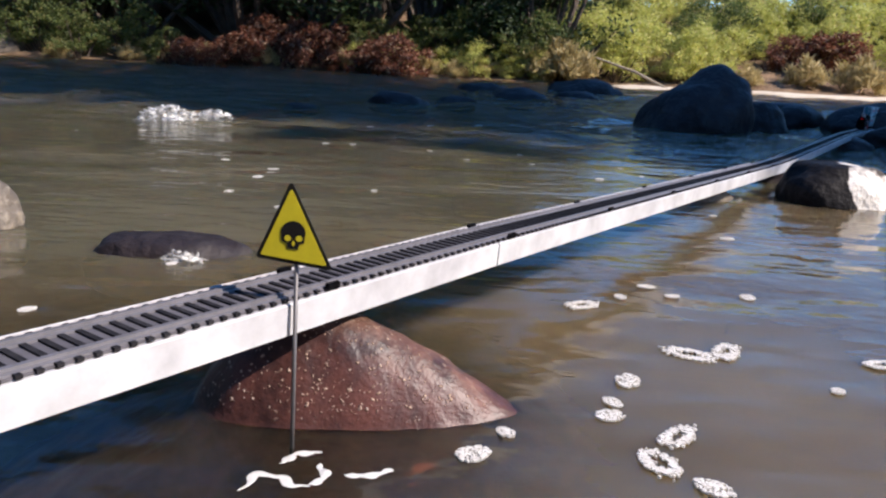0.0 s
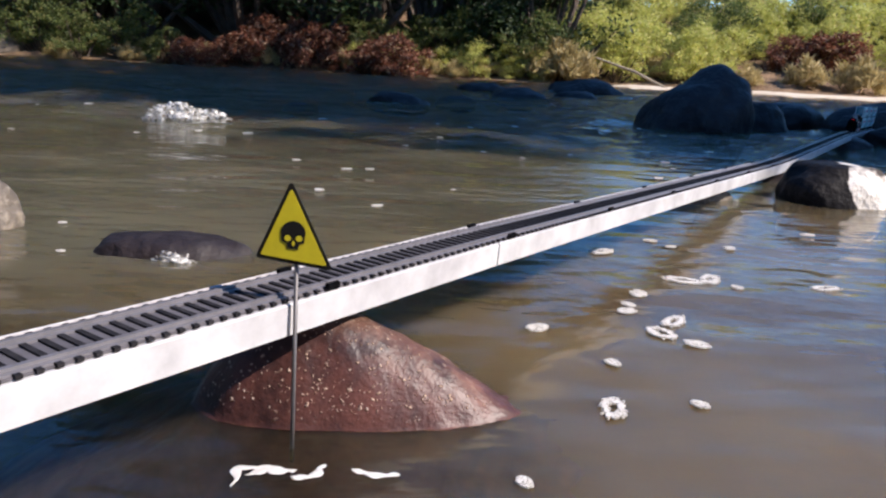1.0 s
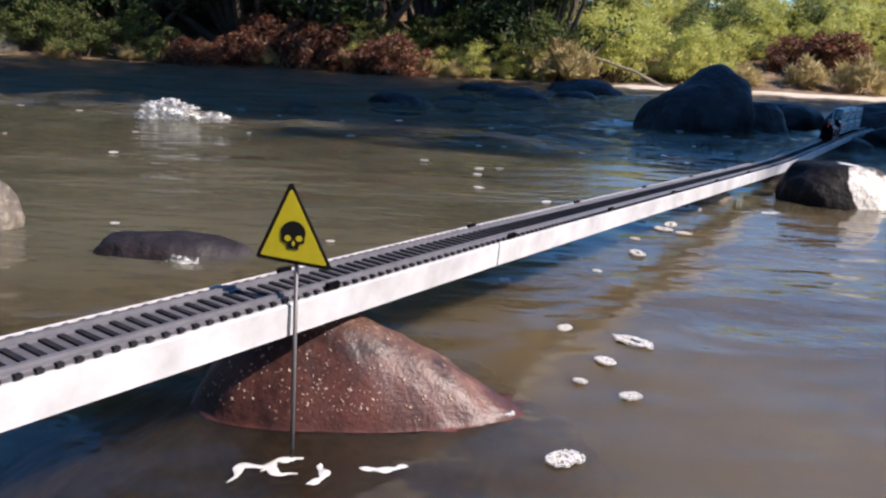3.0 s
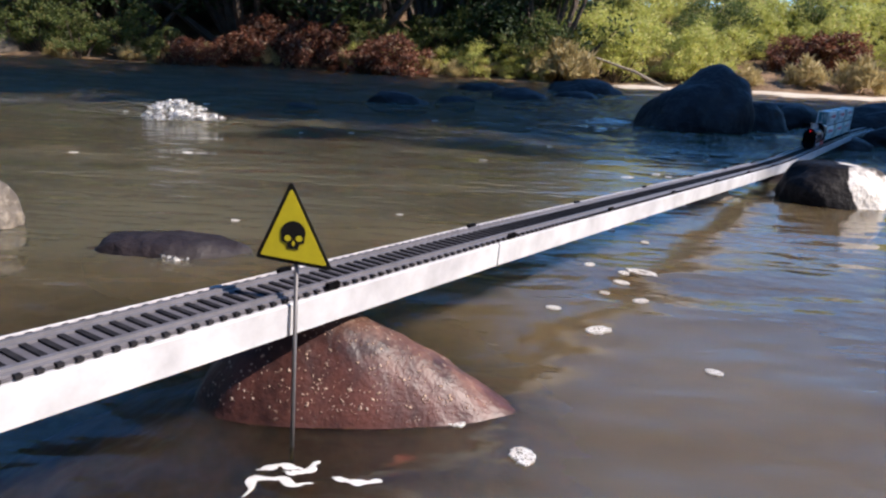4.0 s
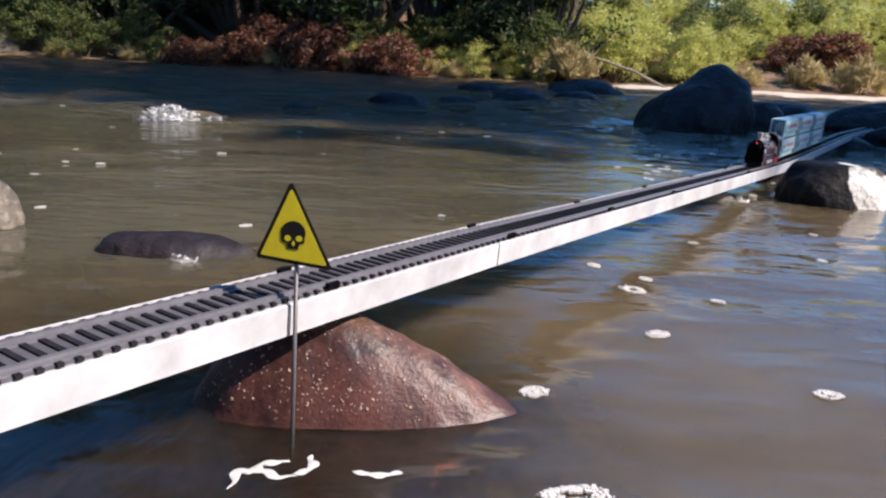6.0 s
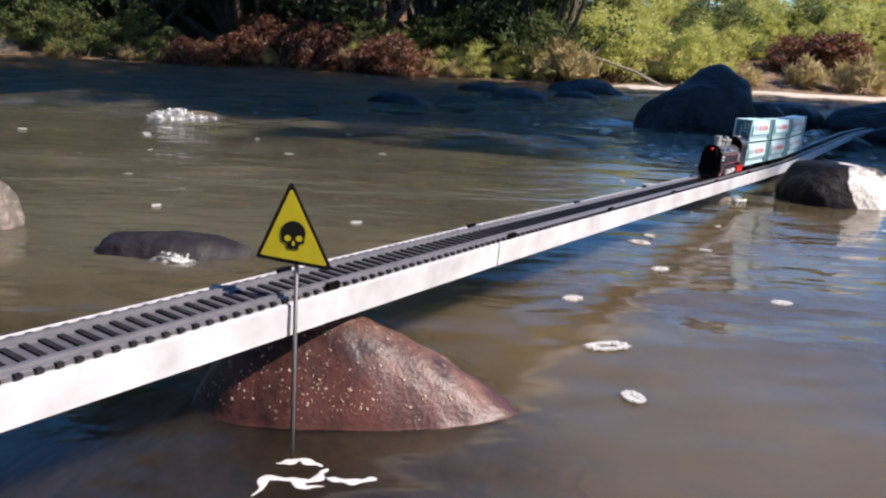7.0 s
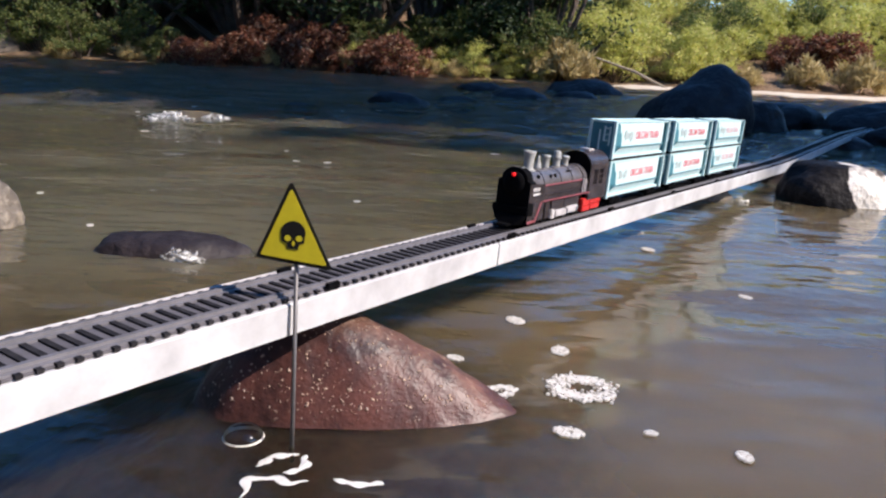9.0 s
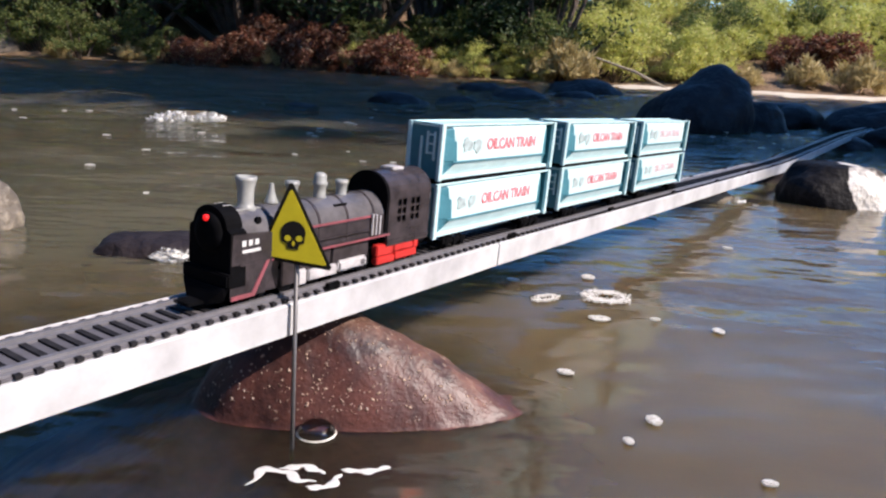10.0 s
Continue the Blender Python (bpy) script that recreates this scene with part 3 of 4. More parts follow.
# ---- girder ----
def girder(u0, u1):
    """An upturned white plastic channel, open below."""
    h, w, t, n = 0.0135, 0.016, 0.0016, u1 - u0
    z0, z1 = rise(u0), rise(u1)
    m = TRACK @ Matrix.Translation((u0, 0, z0)) @ Matrix.Rotation(-math.atan2(z1 - z0, n), 4, "Y")
    ob = empty("bridge_girder", m, "white plastic channel carrying the toy track over the river", "girder", "girders of the bridge")
    part("top_plate", prism(BM(), [(-w, -t), (-w, -0.0007), (-w + 0.0007, 0), (w - 0.0007, 0), (w, -0.0007), (w, -t)], 0, n), M_PVC, ob)
    part("edge_lip", prism(BM(), [(w - 0.0012, 0.0001), (w - 0.0011, 0.0020), (w - 0.0008, 0.0023), (w - 0.0002, 0.0023), (w, 0.0020), (w, 0.0001)], 0, n), M_LIGHTGREY, ob, "raised dusty lip along the girder's edge")
    for s in (-1, 1):
        y0, y1 = sorted((s * w, s * (w - t)))
        part("side_wall", box(BM(), 0, n, y0, y1, -h, -t), M_PVC, ob)
    return ob


for a, b in ((-0.85, 0.0633), (0.0647, 0.9795), (0.9805, 1.8995), (1.9005, 3.1)):
    girder(a, b)


# ---- toy track: sections of 26 sleepers ----
PITCH, SECTION = 0.00622, 0.1617
RAIL_Y, RAIL_TOP = 0.0100, 0.0029
tie_mesh = mesh_of("sleeper", box(BM(), -0.0011, 0.0011, -0.0151, 0.0151, 0.0, 0.0014), M_TIE)


def track_section():
    ob = empty("track_section", Matrix(), "grey plastic toy track with black sleepers on the girder", "track", "track sections")
    bm = box(BM(), 0.0003, SECTION - 0.0003, -0.0138, 0.0138, 0.00005, 0.0009)
    part("track_bed", bm, M_BEDSTRIP, ob, "dusty grey bed strip")
    for s in (-1, 1):
        bm = prism(BM(), [(s * RAIL_Y + y, z) for y, z in ((-0.0031, 0.0009), (-0.0030, 0.0017), (-0.0012, 0.0019), (-0.0010, RAIL_TOP), (0.0010, RAIL_TOP), (0.0012, 0.0019), (0.0030, 0.0017), (0.0031, 0.0009))], 0.0002, SECTION - 0.0002)
        part("rail", bm, M_GREYPLASTIC, ob, "grey plastic rail")
        bm = box(BM(), -0.004, 0.004, s * 0.0146 - 0.0012, s * 0.0146 + 0.0012, 0.0009, 0.0036, 0.0004)
        part("track_clip", bm, M_BLACK, ob, "black joining clip")
    for i in range(26):
        t = new("sleeper", tie_mesh)
        t.parent = ob
        t.location = ((i + 0.5) * PITCH, 0, 0.0003)
    return ob


first_section = track_section()
starts = [-0.0802 + SECTION * k for k in range(-5, 20)]
for k, u in enumerate(starts):
    z0, z1 = rise(u), rise(u + SECTION)
    m = TRACK @ Matrix.Translation((u, 0, z0 + 0.0002)) @ Matrix.Rotation(-math.atan2(z1 - z0, SECTION), 4, "Y")
    if k == 0:
        first_section.matrix_basis = m
    else:
        copy_thing(first_section, m)


# ---- warning sign ----
def plate(bm, outline, y0, y1):
    """An (x, z) outline drawn out along y."""
    a = [bm.verts.new((x, y0, z)) for x, z in outline]
    b = [bm.verts.new((x, y1, z)) for x, z in outline]
    n = len(a)
    bm.faces.new(a), bm.faces.new(b[::-1])
    for i in range(n):
        bm.faces.new((a[(i + 1) % n], a[i], b[i], b[(i + 1) % n]))
    bmesh.ops.recalc_face_normals(bm, faces=bm.faces[:])
    return bm


def rounded(points, r, steps=4):
    out = []
    n = len(points)
    for i in range(n):
        p, a, b = Vector(points[i]), Vector(points[i - 1]), Vector(points[(i + 1) % n])
        u, w = (a - p).normalized(), (b - p).normalized()
        half = u.angle(w) / 2
        d = r / math.tan(half)
        c = p + (u + w).normalized() * (r / math.sin(half))
        s, e = p + u * d - c, p + w * d - c
        for k in range(steps + 1):
            q = s.lerp(e, k / steps).normalized() * r + c
            out.append((q.x, q.y))
    return out


def oval(cx, cz, rx, rz, steps=20, a0=0.0, a1=2 * math.pi):
    return [(cx + rx * math.cos(a0 + (a1 - a0) * k / steps), cz + rz * math.sin(a0 + (a1 - a0) * k / steps)) for k in range(steps)]


def warning_sign():
    ob = empty("warning_sign", pose(-0.0578, 0.2881, 0.0071, 0, 1.1, 0) @ Matrix.Scale(0.9555, 4), "yellow triangular warning sign with a black skull on a steel pole", "sign")
    bm = lathe(BM(), [(0.00095, -0.036), (0.00095, 0.0785)], 12, (-0.0011, 0, 0))
    part("pole", bm, M_STEEL, ob, "thin dull steel pole", True)
    tri = [(-0.0178, 0.0787), (0.0142, 0.0750), (-0.0036, 0.1117)]
    part("border", plate(BM(), rounded(tri, 0.0010), -0.0021, -0.0013), M_SIGNBLACK, ob, "black triangular rim")
    c = Vector((-0.0024, 0.0885))
    inner = [tuple(c + (Vector(p) - c) * 0.855) for p in tri]
    part("face", plate(BM(), rounded(inner, 0.0005), -0.0025, -0.0021), M_YELLOW, ob, "yellow painted face")
    k = Vector((-0.0022, 0.0900))
    skull = oval(k.x, k.y, 0.0050, 0.0050, 18, radians(-20), radians(200))
    skull += [(k.x - 0.0047, k.y - 0.0035), (k.x - 0.0026, k.y - 0.0044), (k.x - 0.0024, k.y - 0.0066), (k.x + 0.0021, k.y - 0.0069), (k.x + 0.0024, k.y - 0.0047), (k.x + 0.0045, k.y - 0.0040)]
    part("skull", plate(BM(), skull, -0.0028, -0.0025), M_SIGNBLACK, ob, "black skull shape")
    for dx in (-0.0022, 0.0024):
        part("eye_hole", plate(BM(), oval(k.x + dx, k.y - 0.0022, 0.00135, 0.00125, 14), -0.0030, -0.0028), M_YELLOW, ob, "yellow eye hole")
    part("nose_hole", plate(BM(), oval(k.x + 0.0001, k.y - 0.0043, 0.0006, 0.0012, 10), -0.0030, -0.0028), M_YELLOW, ob, "yellow nose hole")
    return ob


warning_sign()
# ---- the toy train ----
def text_mesh(words, size, material):
    cu = bpy.data.curves.new("lettering", "FONT")
    cu.body, cu.size, cu.align_x, cu.align_y, cu.extrude, cu.offset = words, size, "CENTER", "CENTER", 0.00012, 0.00026
    tmp = new("lettering_source", cu)
    bpy.context.view_layer.update()
    me = bpy.data.meshes.new_from_object(tmp.evaluated_get(bpy.context.evaluated_depsgraph_get()))
    bpy.data.objects.remove(tmp)
    me.materials.clear()
    me.materials.append(material)
    return me


LETTERS = text_mesh("OILCAN TRAIN", 0.0085, M_LETTER)
WH, WW, WL = 0.0293, 0.0108, 0.1331


def hopper(parent, z0, name, label):
    """One hopper body: sides that lean in above and below a crease, hollow ends."""
    bm = BM()
    h = WH
    prof = [(-0.0068, 0.0012), (-WW + 0.0004, h * 0.31), (-WW, h * 0.335), (-WW + 0.0004, h * 0.70), (-WW + 0.0012, h * 0.90), (-0.0086, h * 0.955), (0.0086, h * 0.955), (WW - 0.0012, h * 0.90), (WW - 0.0004, h * 0.70), (WW, h * 0.335), (WW - 0.0004, h * 0.31), (0.0068, 0.0012)]
    rings = []
    bulge = 0.0085
    for far in (0, 1):
        ring = []
        for y, z in prof:
            q = (z - h * 0.40) / (h * 0.60) if z > h * 0.40 else (h * 0.40 - z) / (h * 0.40)
            x = 0.0042 + bulge * math.sqrt(max(0.0, 1 - q * q)) + (0.004 if z > h * 0.3 else 0)
            ring.append(bm.verts.new((WL - x if far else x, y, z0 + z)))
        rings.append(ring)
    n = len(prof)
    for far in (0, 1):
        cap = BM()
        outer = [cap.verts.new((v.co.x + (0.0001 if far else -0.0001), v.co.y * 0.995, v.co.z)) for v in rings[far]]
        inner = [cap.verts.new((WL - 0.0045 if far else 0.0045, v.co.y * 0.62, z0 + h * 0.42 + (v.co.z - z0 - h * 0.42) * 0.9)) for v in rings[far]]
        for i in range(n):
            cap.faces.new((outer[i], outer[(i + 1) % n], inner[(i + 1) % n], inner[i]))
        cap.faces.new(inner)
        bmesh.ops.recalc_face_normals(cap, faces=cap.faces[:])
        part("hopper_end", cap, M_TEAL_SHADE, parent, "hollow end, dark teal with its shade painted in")
    for a, b in zip(rings, rings[1:]):
        for i in range(n):
            bm.faces.new((a[i], a[(i + 1) % n], b[(i + 1) % n], b[i]))
    bm.faces.new(rings[0][::-1]), bm.faces.new(rings[-1])
    bmesh.ops.recalc_face_normals(bm, faces=bm.faces[:])
    body = part(name, bm, M_BLUE, parent, label)
    # rim on top and sill along the bottom
    for s in (-1, 1):
        part("top_rail", box(BM(), 0.002, WL - 0.002, s * (WW - 0.0015) - 0.0007, s * (WW - 0.0015) + 0.0007, z0 + h * 0.955, z0 + h - 0.0002, 0.0003), M_BLUE, parent)
        part("side_sill", box(BM(), 0.004, WL - 0.004, s * 0.0074 - 0.0013, s * 0.0074 + 0.0013, z0 + 0.0002, z0 + 0.0022, 0.0003), M_BLUE, parent)
        part("seam", box(BM(), 0.0125, WL - 0.0125, s * WW - 0.0002, s * WW + 0.0002, z0 + h * 0.305, z0 + h * 0.335), M_TEAL_SHADE, parent, "dark teal seam along the hopper")
    lid = part("lid", box(BM(), 0.001, WL - 0.001, -WW + 0.0018, WW - 0.0018, z0 + h * 0.93, z0 + h - 0.0008, 0.0004), M_BLUE, parent)
    lean = 2.0
    for s in (-1, 1):
        t = new("lettering", LETTERS)
        t.parent = body
        y = s * (WW - 0.0001)
        t.matrix_basis = pose(WL * 0.57, y, z0 + h * 0.60, 90 - s * -lean if s < 0 else 90 + lean, 0, 0 if s < 0 else 180)
        t["label"] = "faded red painted lettering"
        for seed, (cx, rad) in enumerate(((0.0255, 0.0052), (0.0360, 0.0046))):
            outline = []
            for q in range(22):
                a = 2 * math.pi * q / 22
                rr = rad * (0.80 + 0.55 * noise.noise((math.cos(a) * 1.6, math.sin(a) * 1.6, 7.0 + 3 * seed + z0 * 50)))
                outline.append((cx + rr * math.cos(a), z0 + h * 0.60 + rr * 0.95 * math.sin(a)))
            part("worn_print", plate(BM(), outline, y - 0.0003, y + 0.0003), M_FADED, body, "worn grey round print")
    return body


def end_frame(parent, x, z0, face):
    """Posts, rungs and bulkhead at one end of a hopper."""
    bm = box(BM(), x - 0.0006, x + 0.0006, -WW + 0.0004, WW - 0.0004, z0 + 0.0010, z0 + WH - 0.0004)
    fr = part("end_frame", bm, M_TEAL_SHADE, parent, "end bulkhead, dark teal with its shade painted in")
    for s in (-1, 1):
        part("end_post", box(BM(), x - 0.0016, x + 0.0016, s * (WW - 0.0010) - 0.0011, s * (WW - 0.0010) + 0.0011, z0, z0 + WH - 0.0002, 0.0003), M_BLUE, fr, "pale blue corner post")
    for y, za, zb in ((-0.0062, 0.35, 0.85), (-0.0018, 0.45, 0.85), (0.0020, 0.15, 0.75)):
        part("ladder_rail", box(BM(), x + face * 0.0008 - 0.0007, x + face * 0.0008 + 0.0007, y - 0.0005, y + 0.0005, z0 + WH * za, z0 + WH * zb), M_BLUE, fr)
    for k in range(3):
        z = z0 + WH * (0.46 + 0.16 * k)
        part("rung", box(BM(), x + face * 0.0009 - 0.0006, x + face * 0.0009 + 0.0006, -0.0060, -0.0016, z, z + 0.0008), M_BLUE, fr)
    return fr


def wheel_pair(parent, x, r, name="wheel_set"):
    bm = BM()
    for s in (-1, 1):
        y = s * 0.0080
        lathe(bm, [(r * 0.85, y - 0.0010), (r, y - 0.0009), (r, y + 0.0009), (r * 0.85, y + 0.0010)], 18, (x, 0, RAIL_TOP + r), "y")
    lathe(bm, [(0.0007, -0.008), (0.0007, 0.008)], 8, (x, 0, RAIL_TOP + r), "y")
    return part(name, bm, M_BLACK, parent, "black wheel set")


def wagon():
    ob = empty("hopper_wagon", Matrix(), "pale blue toy hopper wagon with a second hopper stacked on it", "wagon", "wagons of the train")
    z = 0.0098
    hopper(ob, z, "lower_hopper", "pale blue plastic hopper body")
    hopper(ob, z + WH + 0.0014, "upper_hopper", "pale blue plastic hopper body stacked on top")
    for zz in (z, z + WH + 0.0014):
        end_frame(ob, 0.0020, zz, -1)
        end_frame(ob, WL - 0.0020, zz, 1)
    # black filler added for the shade in the gap between the hoppers
    part("spacer", box(BM(), 0.004, WL - 0.004, -WW + 0.0016, WW - 0.0016, z + WH - 0.0008, z + WH + 0.0016), M_BLACK, ob, "black strip painting the shaded gap between the hoppers")
    part("underframe", box(BM(), 0.006, WL - 0.006, -0.0040, 0.0040, 0.0072, 0.0102, 0.0005), M_BLACK, ob, "black underframe")
    for x in (0.022, WL - 0.022):
        bm = BM()
        for s in (-1, 1):
            box(bm, x - 0.0115, x + 0.0115, s * 0.0098 - 0.0008, s * 0.0098 + 0.0008, 0.0058, 0.0086, 0.0003)
            for d in (-0.0075, 0.0, 0.0075):
                box(bm, x + d - 0.0016, x + d + 0.0016, s * 0.0103 - 0.0008, s * 0.0103 + 0.0008, 0.0042, 0.0090, 0.0003)
        box(bm, x - 0.003, x + 0.003, -0.0098, 0.0098, 0.0060, 0.0082)
        bogie = part("bogie", bm, M_BLACK, ob, "black plastic bogie")
        for d in (-0.0075, 0.0075):
            wheel_pair(bogie, x + d, 0.0032)
    part("coupler", box(BM(), -0.0125, 0.006, -0.0012, 0.0012, 0.0062, 0.0082, 0.0003), M_BLACK, ob, "black coupler bar")
    return ob


def arch(w, z0, z1, r, steps=14):
    """A (y, z) outline: upright sides, then a half round of radius r over them."""
    pts = [(-w, z0), (-w, z1)] + [(-r * math.cos(math.pi * k / steps), z1 + r * math.sin(math.pi * k / steps)) for k in range(0 if r < w else 1, steps + (1 if r < w else 0))] + [(w, z1), (w, z0)]
    return pts


def locomotive():
    """Built with x = 0 at the first wagon's front; the engine's nose points to -x."""
    ob = empty("steam_locomotive", Matrix(), "grey-black toy steam locomotive with silver chimneys and red trim", "locomotive")
    W = 0.0115
    boiler = part("boiler", prism(BM(), [(-0.0106, 0.0278)] + [(-0.0106 * math.cos(math.pi * k / 24), 0.0278 + 0.0106 * math.sin(math.pi * k / 24)) for k in range(1, 24)] + [(0.0106, 0.0278)], -0.1275, -0.040), M_BOILER_SUNLIT, ob, "boiler top in lighter grey, its sunlit highlight painted in")
    part("boiler_casing", box(BM(), -0.1275, -0.040, -0.0107, 0.0107, 0.0195, 0.0277, 0.0003), M_ENGINE, ob, "dark purple-grey boiler casing")
    for x in (-0.112, -0.086, -0.068, -0.050):
        part("boiler_band", prism(BM(), arch(0.0109, 0.0200, 0.0278, 0.0109, 20), x - 0.0006, x + 0.0006), M_ENGINE, boiler)
    for s in (-1, 1):
        part("trim_line", box(BM(), -0.118, -0.050, s * 0.0109 - 0.0003, s * 0.0109 + 0.0003, 0.0284, 0.0293), M_TRIM, boiler, "dull red trim line")
        part("hand_rail", box(BM(), -0.118, -0.052, s * 0.0116 - 0.0003, s * 0.0116 + 0.0003, 0.0225, 0.0231), M_ENGINE, boiler)
        for x, z in ((-0.119, 0.0352), (-0.101, 0.0345), (-0.094, 0.0345)):
            part("porthole", lathe(BM(), [(0.0014, -0.0006), (0.0014, 0.0006)], 12, (x, s * 0.0088, z - 0.0005), "y"), M_BLACK, boiler, "dark round port")
        part("grab_iron", box(BM(), -0.0745, -0.0665, s * 0.0077 - 0.0005, s * 0.0077 + 0.0005, 0.0352, 0.0360), M_BLACK, boiler)
    # running board, skirts and front shrouds
    part("running_board", box(BM(), -0.1300, -0.0075, -W - 0.0004, W + 0.0004, 0.0182, 0.0198, 0.0003), M_ENGINE, ob, "grey running board")
    part("chassis", box(BM(), -0.1300, -0.010, -0.0060, 0.0060, 0.0058, 0.0183), M_BLACK, ob, "black chassis")
    for s in (-1, 1):
        y0, y1 = sorted((s * (W - 0.0012), s * (W + 0.0002)))
        bm = plate(BM(), [(-0.1345, 0.0062), (-0.1170, 0.0062), (-0.1130, 0.0182), (-0.1130, 0.0300), (-0.1335, 0.0312)], y0, y1)
        sh_ = part("shroud", bm, M_ENGINE, ob, "grey side shroud of the nose")
        bm = plate(BM(), [(-0.1340, 0.0058), (-0.1225, 0.0058), (-0.1150, 0.0192), (-0.1166, 0.0192), (-0.1240, 0.0074), (-0.1340, 0.0074)], s * (W + 0.0003) - 0.0002, s * (W + 0.0003) + 0.0002)
        part("trim_stripe", bm, M_TRIM, sh_, "dull red slanting stripe")
        for k, wdt in enumerate((0.0034, 0.0040, 0.0034)):
            part("white_print", box(BM(), -0.1292 + k * 0.0032, -0.1273 + k * 0.0032, s * (W + 0.0003) - 0.0001, s * (W + 0.0003) + 0.0001, 0.0262, 0.0284), M_WHITEPRINT, sh_, "white print bar")
        part("white_print", box(BM(), -0.1290, -0.1200, s * (W + 0.0003) - 0.0001, s * (W + 0.0003) + 0.0001, 0.0236, 0.0248), M_WHITEPRINT, sh_, "thin white print bar")
        part("trim_line", box(BM(), -0.114, -0.0385, s * (W + 0.0005) - 0.0002, s * (W + 0.0005) + 0.0002, 0.0184, 0.0193), M_TRIM, ob, "dull red trim line")
        y0, y1 = sorted((s * (W - 0.0030), s * (W - 0.0012)))
        for a, b in ((-0.1160, -0.1085), (-0.1065, -0.0990), (-0.0970, -0.0775), (-0.0765, -0.0520)):
            part("skirt_panel", box(BM(), a, b, y0, y1, 0.0100 if a > -0.1 else 0.0058, 0.0182, 0.0004), M_ENGINE, ob, "grey skirt panel")
        y0, y1 = sorted((s * (W - 0.0022), s * (W + 0.0004)))
        part("cylinder_block", box(BM(), -0.0985, -0.0935, y0, y1, 0.0050, 0.0115, 0.0006), M_LIGHTGREY, ob, "pale grey cylinder block")
        part("cylinder_block", box(BM(), -0.0925, -0.0745, y0, y1, 0.0058, 0.0104, 0.0006), M_LIGHTGREY, ob, "pale grey cylinder block")
        rod = part("driving_rod", box(BM(), -0.0735, -0.0540, y0, y1, 0.0062, 0.0112, 0.0010), M_LIGHTGREY, ob, "pale grey driving rod")
        part("rod_pin", lathe(BM(), [(0.0013, -0.0004), (0.0013, 0.0004)], 12, (-0.0575, s * (W + 0.0006), 0.0088), "y"), M_GREYPLASTIC, rod)
        y0, y1 = sorted((s * (W - 0.0035), s * (W + 0.0002)))
        for a, b, c, d in ((-0.0470, -0.0345, 0.0088, 0.0140), (-0.0340, -0.0185, 0.0095, 0.0135), (-0.0182, -0.0140, 0.0090, 0.0145), (-0.0465, -0.0330, 0.0046, 0.0084), (-0.0325, -0.0150, 0.0052, 0.0090)):
            part("ash_pan", box(BM(), a, b, y0, y1, c, d, 0.0005), M_RED, ob, "bright red plastic block")
        part("step", box(BM(), -0.0510, -0.0440, s * 0.0115 - 0.0006, s * 0.0115 + 0.0006, 0.0200, 0.0290, 0.0003), M_ENGINE, ob)
        for k in range(3):
            part("pipe", lathe(BM(), [(0.0006, 0.0200), (0.0006, 0.0300 - 0.0006 * k)], 8, (-0.0520 + 0.0026 * k, s * 0.0119, 0)), M_LIGHTGREY, ob, "pale grey upright pipe")
    for x, r in ((-0.118, 0.0042), (-0.103, 0.0058), (-0.087, 0.0062), (-0.071, 0.0062), (-0.055, 0.0058), (-0.030, 0.0040), (-0.018, 0.0040)):
        wheel_pair(ob, x, r, "wheel_set")
    # nose
    # front plate's black also holds the shade on the nose
    nose = [(-W, 0.0060), (-W - 0.0003, 0.0130), (-W, 0.0318), (-0.0092, 0.0330)] + [(-0.0092 * math.cos(math.pi * k / 14), 0.0330 + 0.0076 * math.sin(math.pi * k / 14)) for k in range(1, 14)] + [(0.0092, 0.0330), (W, 0.0318), (W + 0.0003, 0.0130), (W, 0.0060)]
    part("smokebox_front", prism(BM(), nose, -0.1345, -0.1270), M_BLACK, ob, "front plate painted black, its shade included")
    bm = lathe(BM(), [(0.0078, -0.1345), (0.0074, -0.1358), (0.0045, -0.1368)], 24, (0, 0, 0.0305), "x")
    part("smokebox_door", bm, M_BLACK, ob, "black round smokebox door", True)
    bm = lathe(BM(), [(0.0012, -0.1362), (0.0012, -0.1372), (0.0006, -0.1377)], 14, (0, -0.0004, 0.0362), "x")
    part("headlamp", bm, M_LAMP, ob, "glowing red headlamp", True)
    part("buffer_beam", box(BM(), -0.1368, -0.1340, -W - 0.0014, W + 0.0014, 0.0112, 0.0165, 0.0006), M_BLACK, ob, "black buffer beam")
    bm = BM()
    low = [bm.verts.new(p) for p in ((-0.1345, -0.0085, 0.0046), (-0.1405, -0.0052, 0.0046), (-0.1405, 0.0052, 0.0046), (-0.1345, 0.0085, 0.0046))]
    high = [bm.verts.new(p) for p in ((-0.1345, -W, 0.0114), (-0.1375, -W, 0.0114), (-0.1375, W, 0.0114), (-0.1345, W, 0.0114))]
    bm.faces.new(low), bm.faces.new(high[::-1])
    for q in range(4):
        bm.faces.new((low[q], low[(q + 1) % 4], high[(q + 1) % 4], high[q]))
    bmesh.ops.recalc_face_normals(bm, faces=bm.faces[:])
    part("pilot", bm, M_BLACK, ob, "black tapering pilot")
    part("coupler", box(BM(), -0.1475, -0.1400, -0.0045, 0.0045, 0.0044, 0.0056, 0.0004), M_BLACK, ob, "black front coupler plate")
    # mountings on the boiler
    c = part("chimney", lathe(BM(), [(0.0048, 0.0372), (0.0034, 0.0388), (0.0031, 0.0400), (0.0033, 0.0460), (0.0041, 0.0488), (0.0042, 0.0502), (0.0032, 0.0503), (0.0030, 0.0470)], 20, (-0.1175, 0, 0)), M_SILVER, ob, "silver-grey flared chimney", True)
